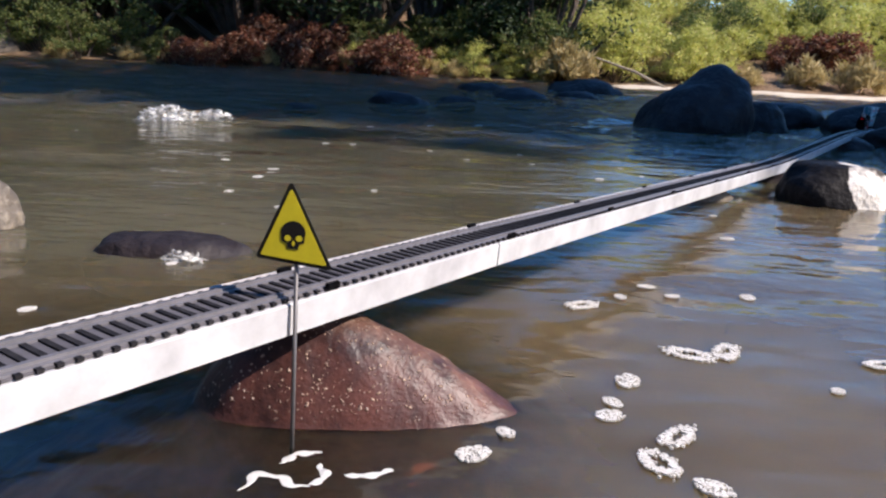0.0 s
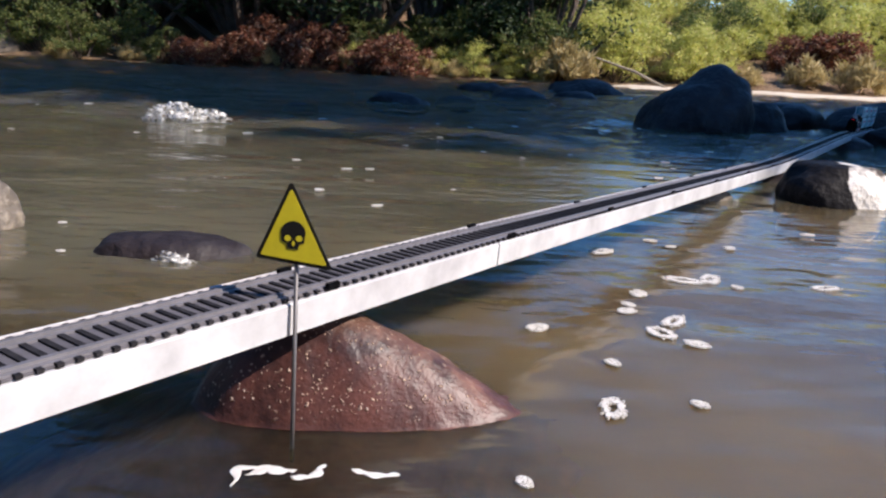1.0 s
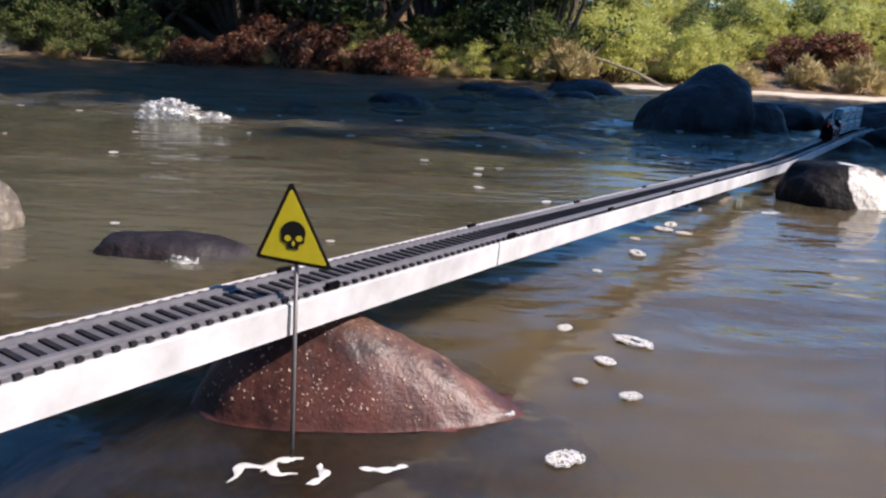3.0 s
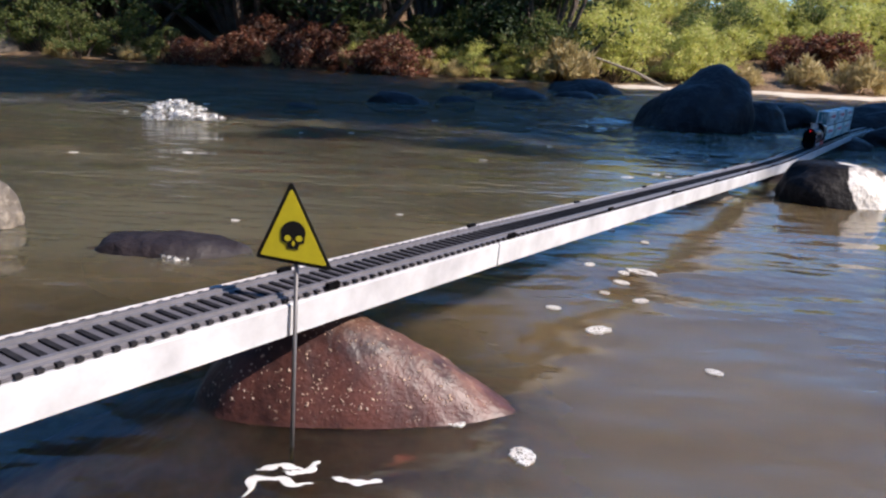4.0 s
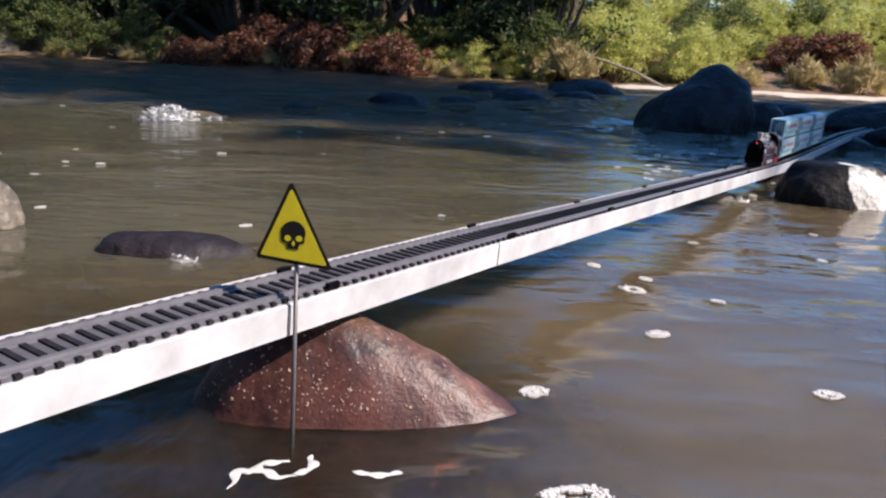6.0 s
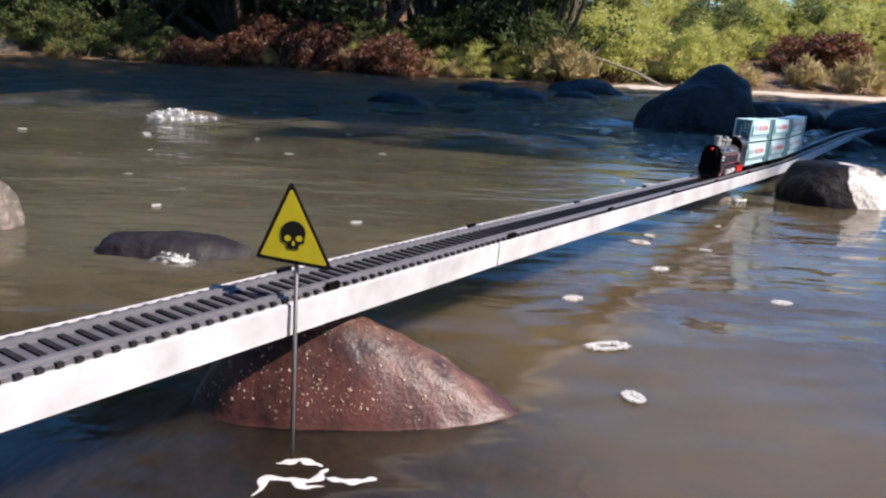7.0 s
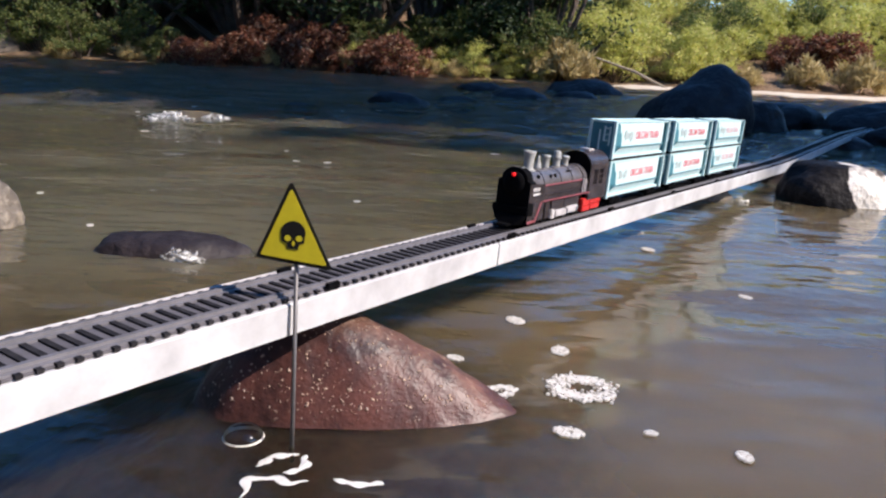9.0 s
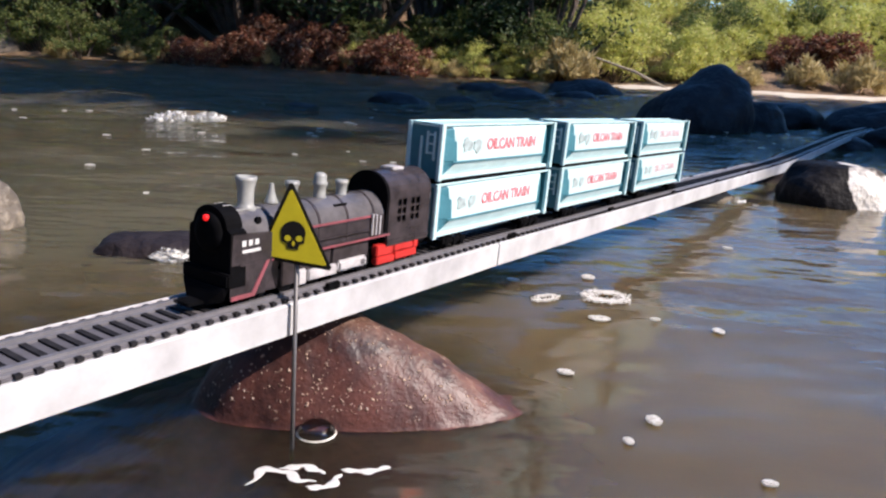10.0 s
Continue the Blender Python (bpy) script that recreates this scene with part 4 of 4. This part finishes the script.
    part("chimney_saddle", box(BM(), -0.1255, -0.1120, -0.0040, 0.0040, 0.0368, 0.0382, 0.0006), M_SILVER, c, "silver saddle plate")
    part("bell", lathe(BM(), [(0.0028, 0.0382), (0.0028, 0.0391), (0.0022, 0.0400), (0.0010, 0.0445), (0.0009, 0.0462), (0.0004, 0.0466)], 16, (-0.1040, 0, 0)), M_SILVER, ob, "silver bell", True)
    part("sand_dome", lathe(BM(), [(0.0030, 0.0372), (0.0024, 0.0392), (0.0024, 0.0440), (0.0031, 0.0450), (0.0031, 0.0464), (0.0012, 0.0467)], 16, (-0.0925, 0, 0)), M_SILVER, ob, "silver dome", True)
    part("steam_dome", lathe(BM(), [(0.0034, 0.0372), (0.0026, 0.0390), (0.0026, 0.0428), (0.0032, 0.0436), (0.0032, 0.0448), (0.0026, 0.0454), (0.0028, 0.0474), (0.0020, 0.0486), (0.0008, 0.0490)], 16, (-0.0755, 0, 0)), M_SILVER, ob, "tall silver dome", True)
    part("whistle_dome", lathe(BM(), [(0.0030, 0.0370), (0.0023, 0.0386), (0.0024, 0.0425), (0.0030, 0.0432), (0.0030, 0.0446), (0.0012, 0.0449)], 16, (-0.0615, 0, 0)), M_SILVER, ob, "short silver dome", True)
    part("number_bracket", box(BM(), -0.1310, -0.1265, -0.0030, 0.0030, 0.0392, 0.0404, 0.0003), M_LIGHTGREY, ob)
    # cab
    roof = [(-0.0122, 0.0360)] + [(-0.0122 * math.cos(math.pi * k / 14), 0.0366 + 0.0112 * math.sin(math.pi * k / 14)) for k in range(1, 14)] + [(0.0122, 0.0360)]
    # black in place of engine grey: the cab front's shade is painted in
    part("cab_front", prism(BM(), [(-0.0115, 0.0198)] + roof + [(0.0115, 0.0198)], -0.0425, -0.0405), M_BLACK, ob, "arched cab front, painted black for its shade")
    part("cab_roof", prism(BM(), roof, -0.0405, -0.0070), M_ENGINE, ob, "curved grey cab roof")
    part("roof_hatch", box(BM(), -0.0290, -0.0200, -0.0040, 0.0040, 0.0472, 0.0488, 0.0005), M_LIGHTGREY, ob, "pale roof hatch")
    for s in (-1, 1):
        y0, y1 = sorted((s * 0.0108, s * 0.0120))
        # side wall with two openings
        wall = part("cab_wall", box(BM(), -0.0405, -0.0338, y0, y1, 0.0130, 0.0362), M_ENGINE, ob, "grey cab side")
        for a, b, c0, d0 in ((-0.0338, -0.0160, 0.0130, 0.0240), (-0.0338, -0.0160, 0.0350, 0.0362), (-0.0268, -0.0232, 0.0240, 0.0350), (-0.0160, -0.0072, 0.0130, 0.0362)):
            part("cab_panel", box(BM(), a, b, y0, y1, c0, d0), M_ENGINE, wall)
        for a in (-0.0338, -0.0232):
            b = a + (0.0070 if a < -0.03 else 0.0072)
            part("window_bar", box(BM(), (a + b) / 2 - 0.0005, (a + b) / 2 + 0.0005, y0 + 0.0001, y1 - 0.0001, 0.0240, 0.0350), M_ENGINE, wall)
            for z in (0.0274, 0.0312):
                part("window_bar", box(BM(), a, b, y0 + 0.0002, y1 - 0.0002, z - 0.0005, z + 0.0005), M_ENGINE, wall)
        part("cab_sill", box(BM(), -0.0405, -0.0072, s * 0.0122 - 0.0004, s * 0.0122 + 0.0004, 0.0150, 0.0160), M_ENGINE, ob)
    part("cab_inside", box(BM(), -0.0390, -0.0080, -0.0085, 0.0085, 0.0130, 0.0360), M_BLACK, ob, "dark cab interior")
    part("cab_rear", box(BM(), -0.0085, -0.0072, -0.0107, 0.0107, 0.0130, 0.0362), M_ENGINE, ob, "grey cab back")
    part("rear_buffer", box(BM(), -0.0120, -0.0030, -0.0040, 0.0040, 0.0060, 0.0085, 0.0004), M_BLACK, ob, "black rear coupler")
    return ob


engine = locomotive()
wagons = [wagon()]
for k in (1, 2):
    wagons.append(copy_thing(wagons[0], Matrix()))
pale_letters = LETTERS.copy()
pale_letters.materials.clear()
pale_letters.materials.append(M_LETTERPALE)
for o in wagons[2].children_recursive:
    if o.data == LETTERS:
        o.data = pale_letters
        o["label"] = "lettering worn to pale pink"
SPEED = 0.2385


def train_front(t):
    """How far up the line the first wagon's front stands."""
    return SPEED * (10.0 - t)


def train_rows(offset, back, front):
    return [(k * 0.25, on_track(train_front(k * 0.25) + offset, back, front)) for k in range(41)]
# ---- plants ----
def leaves(bm, rng, centre, radius, count, size, up=0.35, long=2.0):
    """A loose clump of bent leaf blades."""
    for _ in range(count):
        d = Vector((rng.gauss(0, 1), rng.gauss(0, 1), rng.gauss(0, 0.8)))
        d = d.normalized() * (rng.random() ** 0.45)
        p = centre + Vector((d.x * radius[0], d.y * radius[1], d.z * radius[2]))
        a = Vector((rng.gauss(0, 1), rng.gauss(0, 1), rng.gauss(up, 0.7))).normalized()
        b = a.cross(Vector((rng.gauss(0, 1), rng.gauss(0, 1), rng.gauss(0, 1)))).normalized()
        s = size * rng.uniform(0.6, 1.4)
        n = a.cross(b) * s * 0.22
        v = [bm.verts.new(p), bm.verts.new(p + a * s * long * 0.5 + b * s * 0.42 + n), bm.verts.new(p + a * s * long), bm.verts.new(p + a * s * long * 0.5 - b * s * 0.42 + n)]
        bm.faces.new(v)


def bush_meshes(seed, clumps, spread, height, count, size, up=0.35, long=2.0):
    """Stems and a crown of leaf clumps with gaps between them; the base is at the origin."""
    rng = random.Random(seed)
    stems, crown = BM(), BM()
    for k in range(clumps):
        a, r = rng.uniform(0, 2 * math.pi), spread * rng.random() ** 0.6
        top = Vector((r * math.cos(a), r * math.sin(a), height * rng.uniform(0.15, 1.0) * (1 - 0.35 * (r / spread) ** 2)))
        if k % 3 == 0:
            foot = Vector((top.x * 0.15, top.y * 0.15, -0.1))
            mid = foot.lerp(top, 0.5) + Vector((rng.gauss(0, 0.05), rng.gauss(0, 0.05), 0)) * spread
            tube(stems, [foot, mid, top], [height * 0.018, height * 0.011, height * 0.004], 5)
        q = spread * rng.uniform(0.16, 0.34)
        leaves(crown, rng, top, (q, q, q * rng.uniform(0.6, 1.1)), count, size, up, long)
    return stems, crown


def bush_kind(name, seed, clumps, spread, height, count, size, material, label, category, up=0.35, long=2.0):
    ob = empty(name, Matrix(), label, category, name.replace("_", " ") + " plants")
    stems, crown = bush_meshes(seed, clumps, spread, height, count, size, up, long)
    part("woody_base", stems, M_BARK, ob, "thin brown stems")["kind"] = "stuff"
    part("crown", crown, material, ob)
    return ob


def place(proto, spots, used):
    for x, y, s, turn in spots:
        m = pose(x, y, ground_height(x, y) - 0.02, 0, 0, turn) @ Matrix.Scale(s, 4)
        if proto.name not in used:
            used.add(proto.name)
            proto.matrix_basis = m
        else:
            c = copy_thing(proto, Matrix())
            c.matrix_basis = m


used = set()
rng = random.Random(5)


def spots(n, x0, x1, y0, y1, s0, s1):
    """Evenly strewn places along the bank; y counts from the shore line."""
    out = []
    for i in range(n):
        x = x0 + (x1 - x0) * (i + rng.uniform(0.1, 0.9)) / n
        out.append((x, bank_line(x) + rng.uniform(y0, y1), rng.uniform(s0, s1), rng.uniform(0, 360)))
    return out


tall = bush_kind("tall_shrub", 11, 60, 1.3, 3.4, 95, 0.050, M_LEAF_SHADED, "tall dark green shrub on the shaded river bank", "shrub")
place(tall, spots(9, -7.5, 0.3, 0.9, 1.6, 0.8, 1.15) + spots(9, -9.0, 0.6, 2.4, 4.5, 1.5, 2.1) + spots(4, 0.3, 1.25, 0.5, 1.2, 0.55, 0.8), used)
# unseen copies close the river behind the eye and upstream, added to cut skylight
place(tall, [(-8.6 + 0.3 * (k % 3), -4.0 + 1.7 * k, 1.5 + 0.15 * (k % 4), 50 * k) for k in range(7)] + [(-7.5 + 1.6 * k, -5.4 - 0.3 * (k % 2), 1.5 + 0.12 * (k % 3), 70 * k) for k in range(8)], used)
mid = bush_kind("leafy_bush", 12, 46, 0.62, 1.15, 75, 0.034, M_LEAF_MID, "mid-green leafy bush on the river bank", "bush")
place(mid, spots(8, -1.4, 1.3, 0.35, 0.8, 0.45, 0.75) + spots(12, 1.4, 6.4, 1.4, 3.6, 0.40, 0.7) + spots(10, -6.8, -3.1, 0.0, 0.5, 0.35, 0.65), used)
light = bush_kind("sunlit_bush", 13, 46, 0.66, 1.10, 60, 0.040, M_LEAF_SUNLIT, "sunlit yellow-green bush on the river bank", "bush", -0.2, 1.7)
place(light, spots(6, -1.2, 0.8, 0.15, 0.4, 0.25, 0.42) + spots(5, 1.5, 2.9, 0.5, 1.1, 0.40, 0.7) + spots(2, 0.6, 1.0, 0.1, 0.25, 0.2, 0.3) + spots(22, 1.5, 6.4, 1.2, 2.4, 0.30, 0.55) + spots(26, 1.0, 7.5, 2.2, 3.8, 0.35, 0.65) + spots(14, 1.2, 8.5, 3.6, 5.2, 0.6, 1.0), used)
dead = bush_kind("dead_thicket", 14, 40, 0.55, 0.75, 70, 0.034, M_LEAF_DEAD, "russet thicket of dead leaves and twigs on the bank", "thicket", 0.0, 2.4)
# the last two are added in place of a dark brown hollow
place(dead, spots(13, -3.2, -0.5, -0.06, 0.6, 0.35, 0.8) + spots(2, 4.2, 4.8, 1.3, 1.6, 0.6, 0.75), used)
straw = bush_kind("straw_tuft", 15, 26, 0.26, 0.32, 60, 0.018, M_STRAW, "straw-coloured dry grass tuft at the water's edge", "grass", 1.6, 5.5)
place(straw, spots(5, -1.4, 0.7, 0.05, 0.30, 0.5, 0.9) + spots(3, 0.95, 1.4, 0.1, 0.3, 1.0, 1.3) + spots(5, -4.6, -1.8, 0.05, 0.3, 0.4, 0.7) + spots(6, 1.2, 5.0, 0.5, 1.0, 0.6, 1.1), used)

# shade trees on the side bank
def shade_tree(seed):
    r = random.Random(seed)
    ob = empty("shade_tree", Matrix(), "tall leafy tree shading the river from the side bank", "tree", "trees on the side bank")
    wood, crown = BM(), BM()
    tube(wood, [Vector((0, 0, -0.2)), Vector((0.1, 0, 2.0)), Vector((0.0, 0.15, 4.5)), Vector((0.05, 0.1, 7.5))], [0.26, 0.2, 0.14, 0.05], 10)
    for k in range(16):
        z = r.uniform(1.4, 7.4)
        a = r.uniform(0, 2 * math.pi)
        reach = r.uniform(1.0, 1.9)
        tip = Vector((reach * math.cos(a), reach * math.sin(a), z + r.uniform(0.2, 1.0)))
        tube(wood, [Vector((0.05, 0.05, z)), tip * 0.55 + Vector((0, 0, z * 0.45)), tip], [0.07, 0.04, 0.012], 6)
    for k in range(330):
        z = r.uniform(0.5, 9.0)
        a, q = r.uniform(0, 2 * math.pi), 1.9 * r.random() ** 0.5 * (1.0 if z < 7 else 0.7)
        leaves(crown, r, Vector((q * math.cos(a), q * math.sin(a), z)), (0.6, 0.6, 0.5), 55, 0.20)
    part("trunk", wood, M_BARK, ob, "grey-brown trunk and limbs")
    part("crown", crown, M_LEAF_MID, ob)
    return ob


tree = shade_tree(31)
tree.matrix_basis = pose(6.6, 1.85, ground_height(6.6, 1.85))
for x, y, a in ((7.4, 2.8, 80), (7.2, 3.5, 200), (8.6, 1.75, 300), (8.8, 3.0, 20)):
    copy_thing(tree, pose(x, y, ground_height(x, y), 0, 0, a))

# a bleached branch leaning out of the bushes
bm = BM()
tube(bm, [Vector((1.55, 8.5, 0.30)), Vector((1.95, 8.3, 0.17)), Vector((2.25, 8.1, 0.02))], [0.012, 0.016, 0.012], 6)
thing("fallen_branch", bm, M_DEADWOOD, Matrix(), "bleached dead branch leaning from the bank to the water", "branch")


# ---- foam, drifting ----
def foam_ring(seed, size, hollow):
    """A flake of foam: beads of froth round a hole, or a closed patch."""
    r = random.Random(seed)
    verts, faces = [], []
    for k in range(int(320 * max(1.0, size / 0.009)) if hollow else 210):
        a = r.uniform(0, 2 * math.pi)
        q = r.gauss(0.78, 0.17) * (1 + 0.25 * math.sin(2 * a + seed)) if hollow else r.random() ** 0.5
        x, y = q * size * math.cos(a), q * size * 0.72 * math.sin(a)
        s = size * r.uniform(0.03, 0.12) * min(1.0, 0.008 / size) ** 0.6
        i0 = len(verts)
        for rad, h in ((s, -0.0008), (s * 0.85, s * 0.05), (s * 0.3, s * 0.09)):
            verts += [(x + rad * math.cos(1.0472 * i), y + rad * math.sin(1.0472 * i), h) for i in range(6)]
        for j in (0, 6):
            faces += [(i0 + j + i, i0 + j + (i + 1) % 6, i0 + j + 6 + (i + 1) % 6, i0 + j + 6 + i) for i in range(6)]
        faces.append(tuple(i0 + 12 + i for i in range(6)))
    me = bpy.data.meshes.new("foam")
    me.from_pydata(verts, [], faces)
    bm = BM()
    bm.from_mesh(me)
    bpy.data.meshes.remove(me)
    return bm


def surface(x, y):
    return (0.0014 if y < 0.8 else 0.0003) + swell(x, y)


# where each flake would be at the start, and its radius
FOAM_A = [(0.148, 0.42, 0.0125), (0.111, 0.315, 0.0099), (0.113, 0.272, 0.0081), (0.099, 0.505, 0.0113), (0.088, 0.348, 0.0057), (0.157, 0.559, 0.0067), (0.171, 0.537, 0.0056), (0.042, 0.176, 0.0092), (0.017, 0.289, 0.0081), (0.172, 0.427, 0.0115), (0.096, 0.29, 0.0102), (0.102, 0.376, 0.0089), (-0.008, 0.104, 0.0044), (0.054, 0.235, 0.0054), (0.229, 0.543, 0.0074), (-0.016, -0.058, 0.0101), (-0.055, -0.039, 0.0061), (-0.04, -0.093, 0.0067), (-0.059, -0.123, 0.0039), (-0.036, -0.139, 0.0061), (0.261, 0.417, 0.0099), (0.084, 0.333, 0.0078), (-0.108, -0.409, 0.0065), (-0.125, -0.441, 0.0095)]
FOAM_B = [(-0.026, -0.267, 0.005), (-0.079, -0.206, 0.0088), (-0.068, -0.461, 0.0055), (-0.102, -0.165, 0.0052), (-0.132, -0.538, 0.0083), (-0.142, -0.371, 0.0072), (-0.064, -0.62, 0.0077), (-0.22, -0.634, 0.0082), (-0.171, -0.342, 0.0059), (-0.214, -0.729, 0.0106), (-0.215, -0.8, 0.0072), (-0.177, -0.941, 0.0053), (-0.33, -1.122, 0.0184), (-0.344, -1.172, 0.007), (-0.306, -1.169, 0.0033), (-0.27, -1.187, 0.0049), (-0.356, -1.02, 0.0076), (-0.375, -1.133, 0.01), (-0.38, -1.266, 0.0046), (-0.346, -1.32, 0.0049), (-0.363, -1.342, 0.0032), (-0.312, -1.372, 0.0033), (-0.334, -1.071, 0.0069), (-0.395, -1.09, 0.005)]
BUBBLE = [(7.9, -0.126, 0.264), (8.2, -0.111, 0.277), (8.5, -0.102, 0.294), (8.8, -0.093, 0.299), (9.0, -0.081, 0.294), (9.2, -0.077, 0.288), (9.5, -0.063, 0.301), (9.8, -0.059, 0.292), (10, -0.051, 0.301)]
DRIFT = (0.045, 0.165)
flakes = []
for k, (x, y, s) in enumerate(FOAM_A + FOAM_B):
    ob = thing("foam_flake", foam_ring(k, s, s > 0.009), M_FOAM, pose(x, y, 0.0), "flake of white foam drifting on the river", "foam", "foam flakes")
    flakes.append((ob, x, y, DRIFT, rng.uniform(0, 360)))
for k in range(110):
    x, y = rng.uniform(-2.4, 0.6), rng.uniform(0.3, 2.2)
    ob = thing("foam_fleck", foam_ring(100 + k, rng.uniform(0.004, 0.009) * (0.5 + 0.5 * y), False), M_FOAM, pose(x, y, 0.0), "small fleck of white foam on the moving river", "foam", "foam flecks")
    flakes.append((ob, x, y, (0.10, 0.04), rng.uniform(0, 360)))


def bubble_thing():
    bm = BM()
    bmesh.ops.create_uvsphere(bm, u_segments=28, v_segments=14, radius=0.0085)
    bmesh.ops.delete(bm, geom=[v for v in bm.verts if v.co.z < -0.0005], context="VERTS")
    for v in bm.verts:
        v.co.z *= 0.7
    ob = thing("water_bubble", bm, M_BUBBLE, pose(BUBBLE[0][1], BUBBLE[0][2], 0), "clear air bubble floating on the river", "bubble", smooth=True)
    ring = BM()
    n, r0, r1 = 40, 0.0083, 0.0006
    loops = [[ring.verts.new(((r0 + r1 * math.cos(b)) * math.cos(a), (r0 + r1 * math.cos(b)) * math.sin(a), r1 * math.sin(b))) for b in (0, 1.57, 3.14, 4.71)] for a in (2 * math.pi * i / n for i in range(n))]
    for i in range(n):
        p, q = loops[i], loops[(i + 1) % n]
        for j in range(4):
            ring.faces.new((p[j], q[j], q[(j + 1) % 4], p[(j + 1) % 4]))
    part("foam_rim", ring, M_FOAM, ob, "thin pale rim of froth")
    return ob


bubble = bubble_thing()


def foam_streak(seed, length, width):
    """A thin winding white thread, shaped as a broken reflection of the girder."""
    r = random.Random(seed)
    bm = BM()
    prev, p, a = None, Vector((0, 0, 0)), 0.0
    n = 48
    for k in range(n):
        a += r.gauss(0, 0.30) - a * 0.10
        d = Vector((math.cos(a), math.sin(a), 0))
        q = Vector((-d.y, d.x, 0)) * width * (0.70 + 0.25 * math.sin(k * 0.33 + seed)) * (1 - abs(2 * k / n - 1) ** 4 + 0.05)
        pair = (bm.verts.new(p + q), bm.verts.new(p - q), bm.verts.new(p + Vector((0, 0, 0.0003))))
        if prev:
            bm.faces.new((prev[0], prev[2], pair[2], pair[0])), bm.faces.new((prev[2], prev[1], pair[1], pair[2]))
        prev, p = pair, p + d * length / n
    return bm


# white threads laid on the water for the white girder's reflection
streaks = []
for k, (x, y, turn, ln) in enumerate(((-0.072, 0.252, 42, 0.040), (-0.066, 0.268, 20, 0.022), (-0.052, 0.262, 65, 0.020), (-0.035, 0.268, 15, 0.022))):
    ob = thing("foam_streak", foam_streak(k + 3, ln, 0.0024), M_REFLECTION, pose(x, y, 0.0006, 0, 0, turn), "winding white streak painting the girder's reflection on the water", "foam", "foam streaks", smooth=True)
    streaks.append((ob, x, y, turn))


def splash_thing(seed, size):
    """A little crest of broken white water."""
    bm = BM()
    bmesh.ops.create_icosphere(bm, subdivisions=5, radius=1.0)
    for v in bm.verts:
        p = v.co.copy()
        k = 1 + 0.5 * noise.noise(p * 1.6 + Vector((seed, 0, 3))) + 0.4 * noise.noise(p * 5 + Vector((0, seed, 0))) + 0.25 * noise.noise(p * 13)
        v.co = Vector((p.x * size * 1.5, p.y * size * 0.6, p.z * size * 0.6)) * k
    return bm


# the standing wave over the hidden stone
for x, y, sx, sy, sz in ((-0.62, 1.82, 0.17, 0.07, 0.026),):
    bm = BM()
    n, rings, loops = 40, 10, []
    for j in range(rings + 1):
        q = 0.02 + 0.98 * j / rings
        loops.append([bm.verts.new((q * sx * math.cos(a) * (1 + 0.2 * math.sin(3 * a + x * 9)), q * sy * math.sin(a), sz * (0.5 + 0.5 * math.cos(math.pi * q)) * (1 + 0.3 * noise.noise((q * math.cos(a) * 3, q * math.sin(a) * 3, x))) - 0.004)) for a in (2 * math.pi * i / n for i in range(n))])
    bm.faces.new(loops[0])
    for p, q in zip(loops, loops[1:]):
        for i in range(n):
            bm.faces.new((p[i], q[i], q[(i + 1) % n], p[(i + 1) % n]))
    bmesh.ops.recalc_face_normals(bm, faces=bm.faces[:])
    thing("standing_wave", bm, M_WATER, pose(x, y, 0, 0, 0, -6), "smooth hump of brown water over a hidden stone", "wave", "standing waves", smooth=True)
splashes = []
for k, (x, y, s) in enumerate(((-0.645, 1.74, 0.042), (-0.555, 1.78, 0.024), (-0.205, 0.566, 0.009), (0.385, 0.985, 0.008), (-0.43, 0.60, 0.008))):
    ob = thing("splash", splash_thing(k, s), M_SPRAY, pose(x, y, 0), "white water breaking over a hidden stone", "splash", "splashes", smooth=True)
    splashes.append((ob, x, y, s))


def motions():
    walk(engine, train_rows(0.0, -0.12, -0.02))
    for k, w in enumerate(wagons):
        walk(w, train_rows(0.150 * k, 0.02, 0.11))
    for ob, x, y, (vx, vy), turn in flakes:
        walk(ob, [(t, pose(x + vx * t, y + vy * t, surface(x + vx * t, y + vy * t), 0, 0, turn + 6 * t)) for t in (0, 2, 4, 6, 8, 10)])
    for k, (ob, x, y, turn) in enumerate(streaks):
        walk(ob, [(t * 0.5, pose(x + 0.006 * math.sin(1.9 * t + k), y + 0.005 * math.sin(1.3 * t + 2 * k), 0.0012, 0, 0, turn + 25 * math.sin(1.1 * t + k))) for t in range(21)])
    for k, (ob, x, y, s) in enumerate(splashes):
        walk(ob, [(t * 0.25, pose(x + s * 0.5 * math.sin(2.1 * t + k), y, s * (0.10 + 0.35 * math.sin(1.7 * t + 1.3 * k)), 0, 0, 8 * math.sin(t))) for t in range(41)])
    walk(water, [(t * 0.25, pose(0.03 * math.sin(1.1 * t) + 0.02 * math.sin(0.47 * t), 0.03 * math.sin(0.83 * t + 1), 0.0006 * math.sin(0.9 * t))) for t in range(41)])
    rows = [(0.0, BUBBLE[0][1] - 0.5, BUBBLE[0][2] - 0.6), (4.0, BUBBLE[0][1] - 0.25, BUBBLE[0][2] - 0.30)] + BUBBLE
    walk(bubble, [(t, pose(x, y, 0.0006)) for t, x, y in rows])


motions()
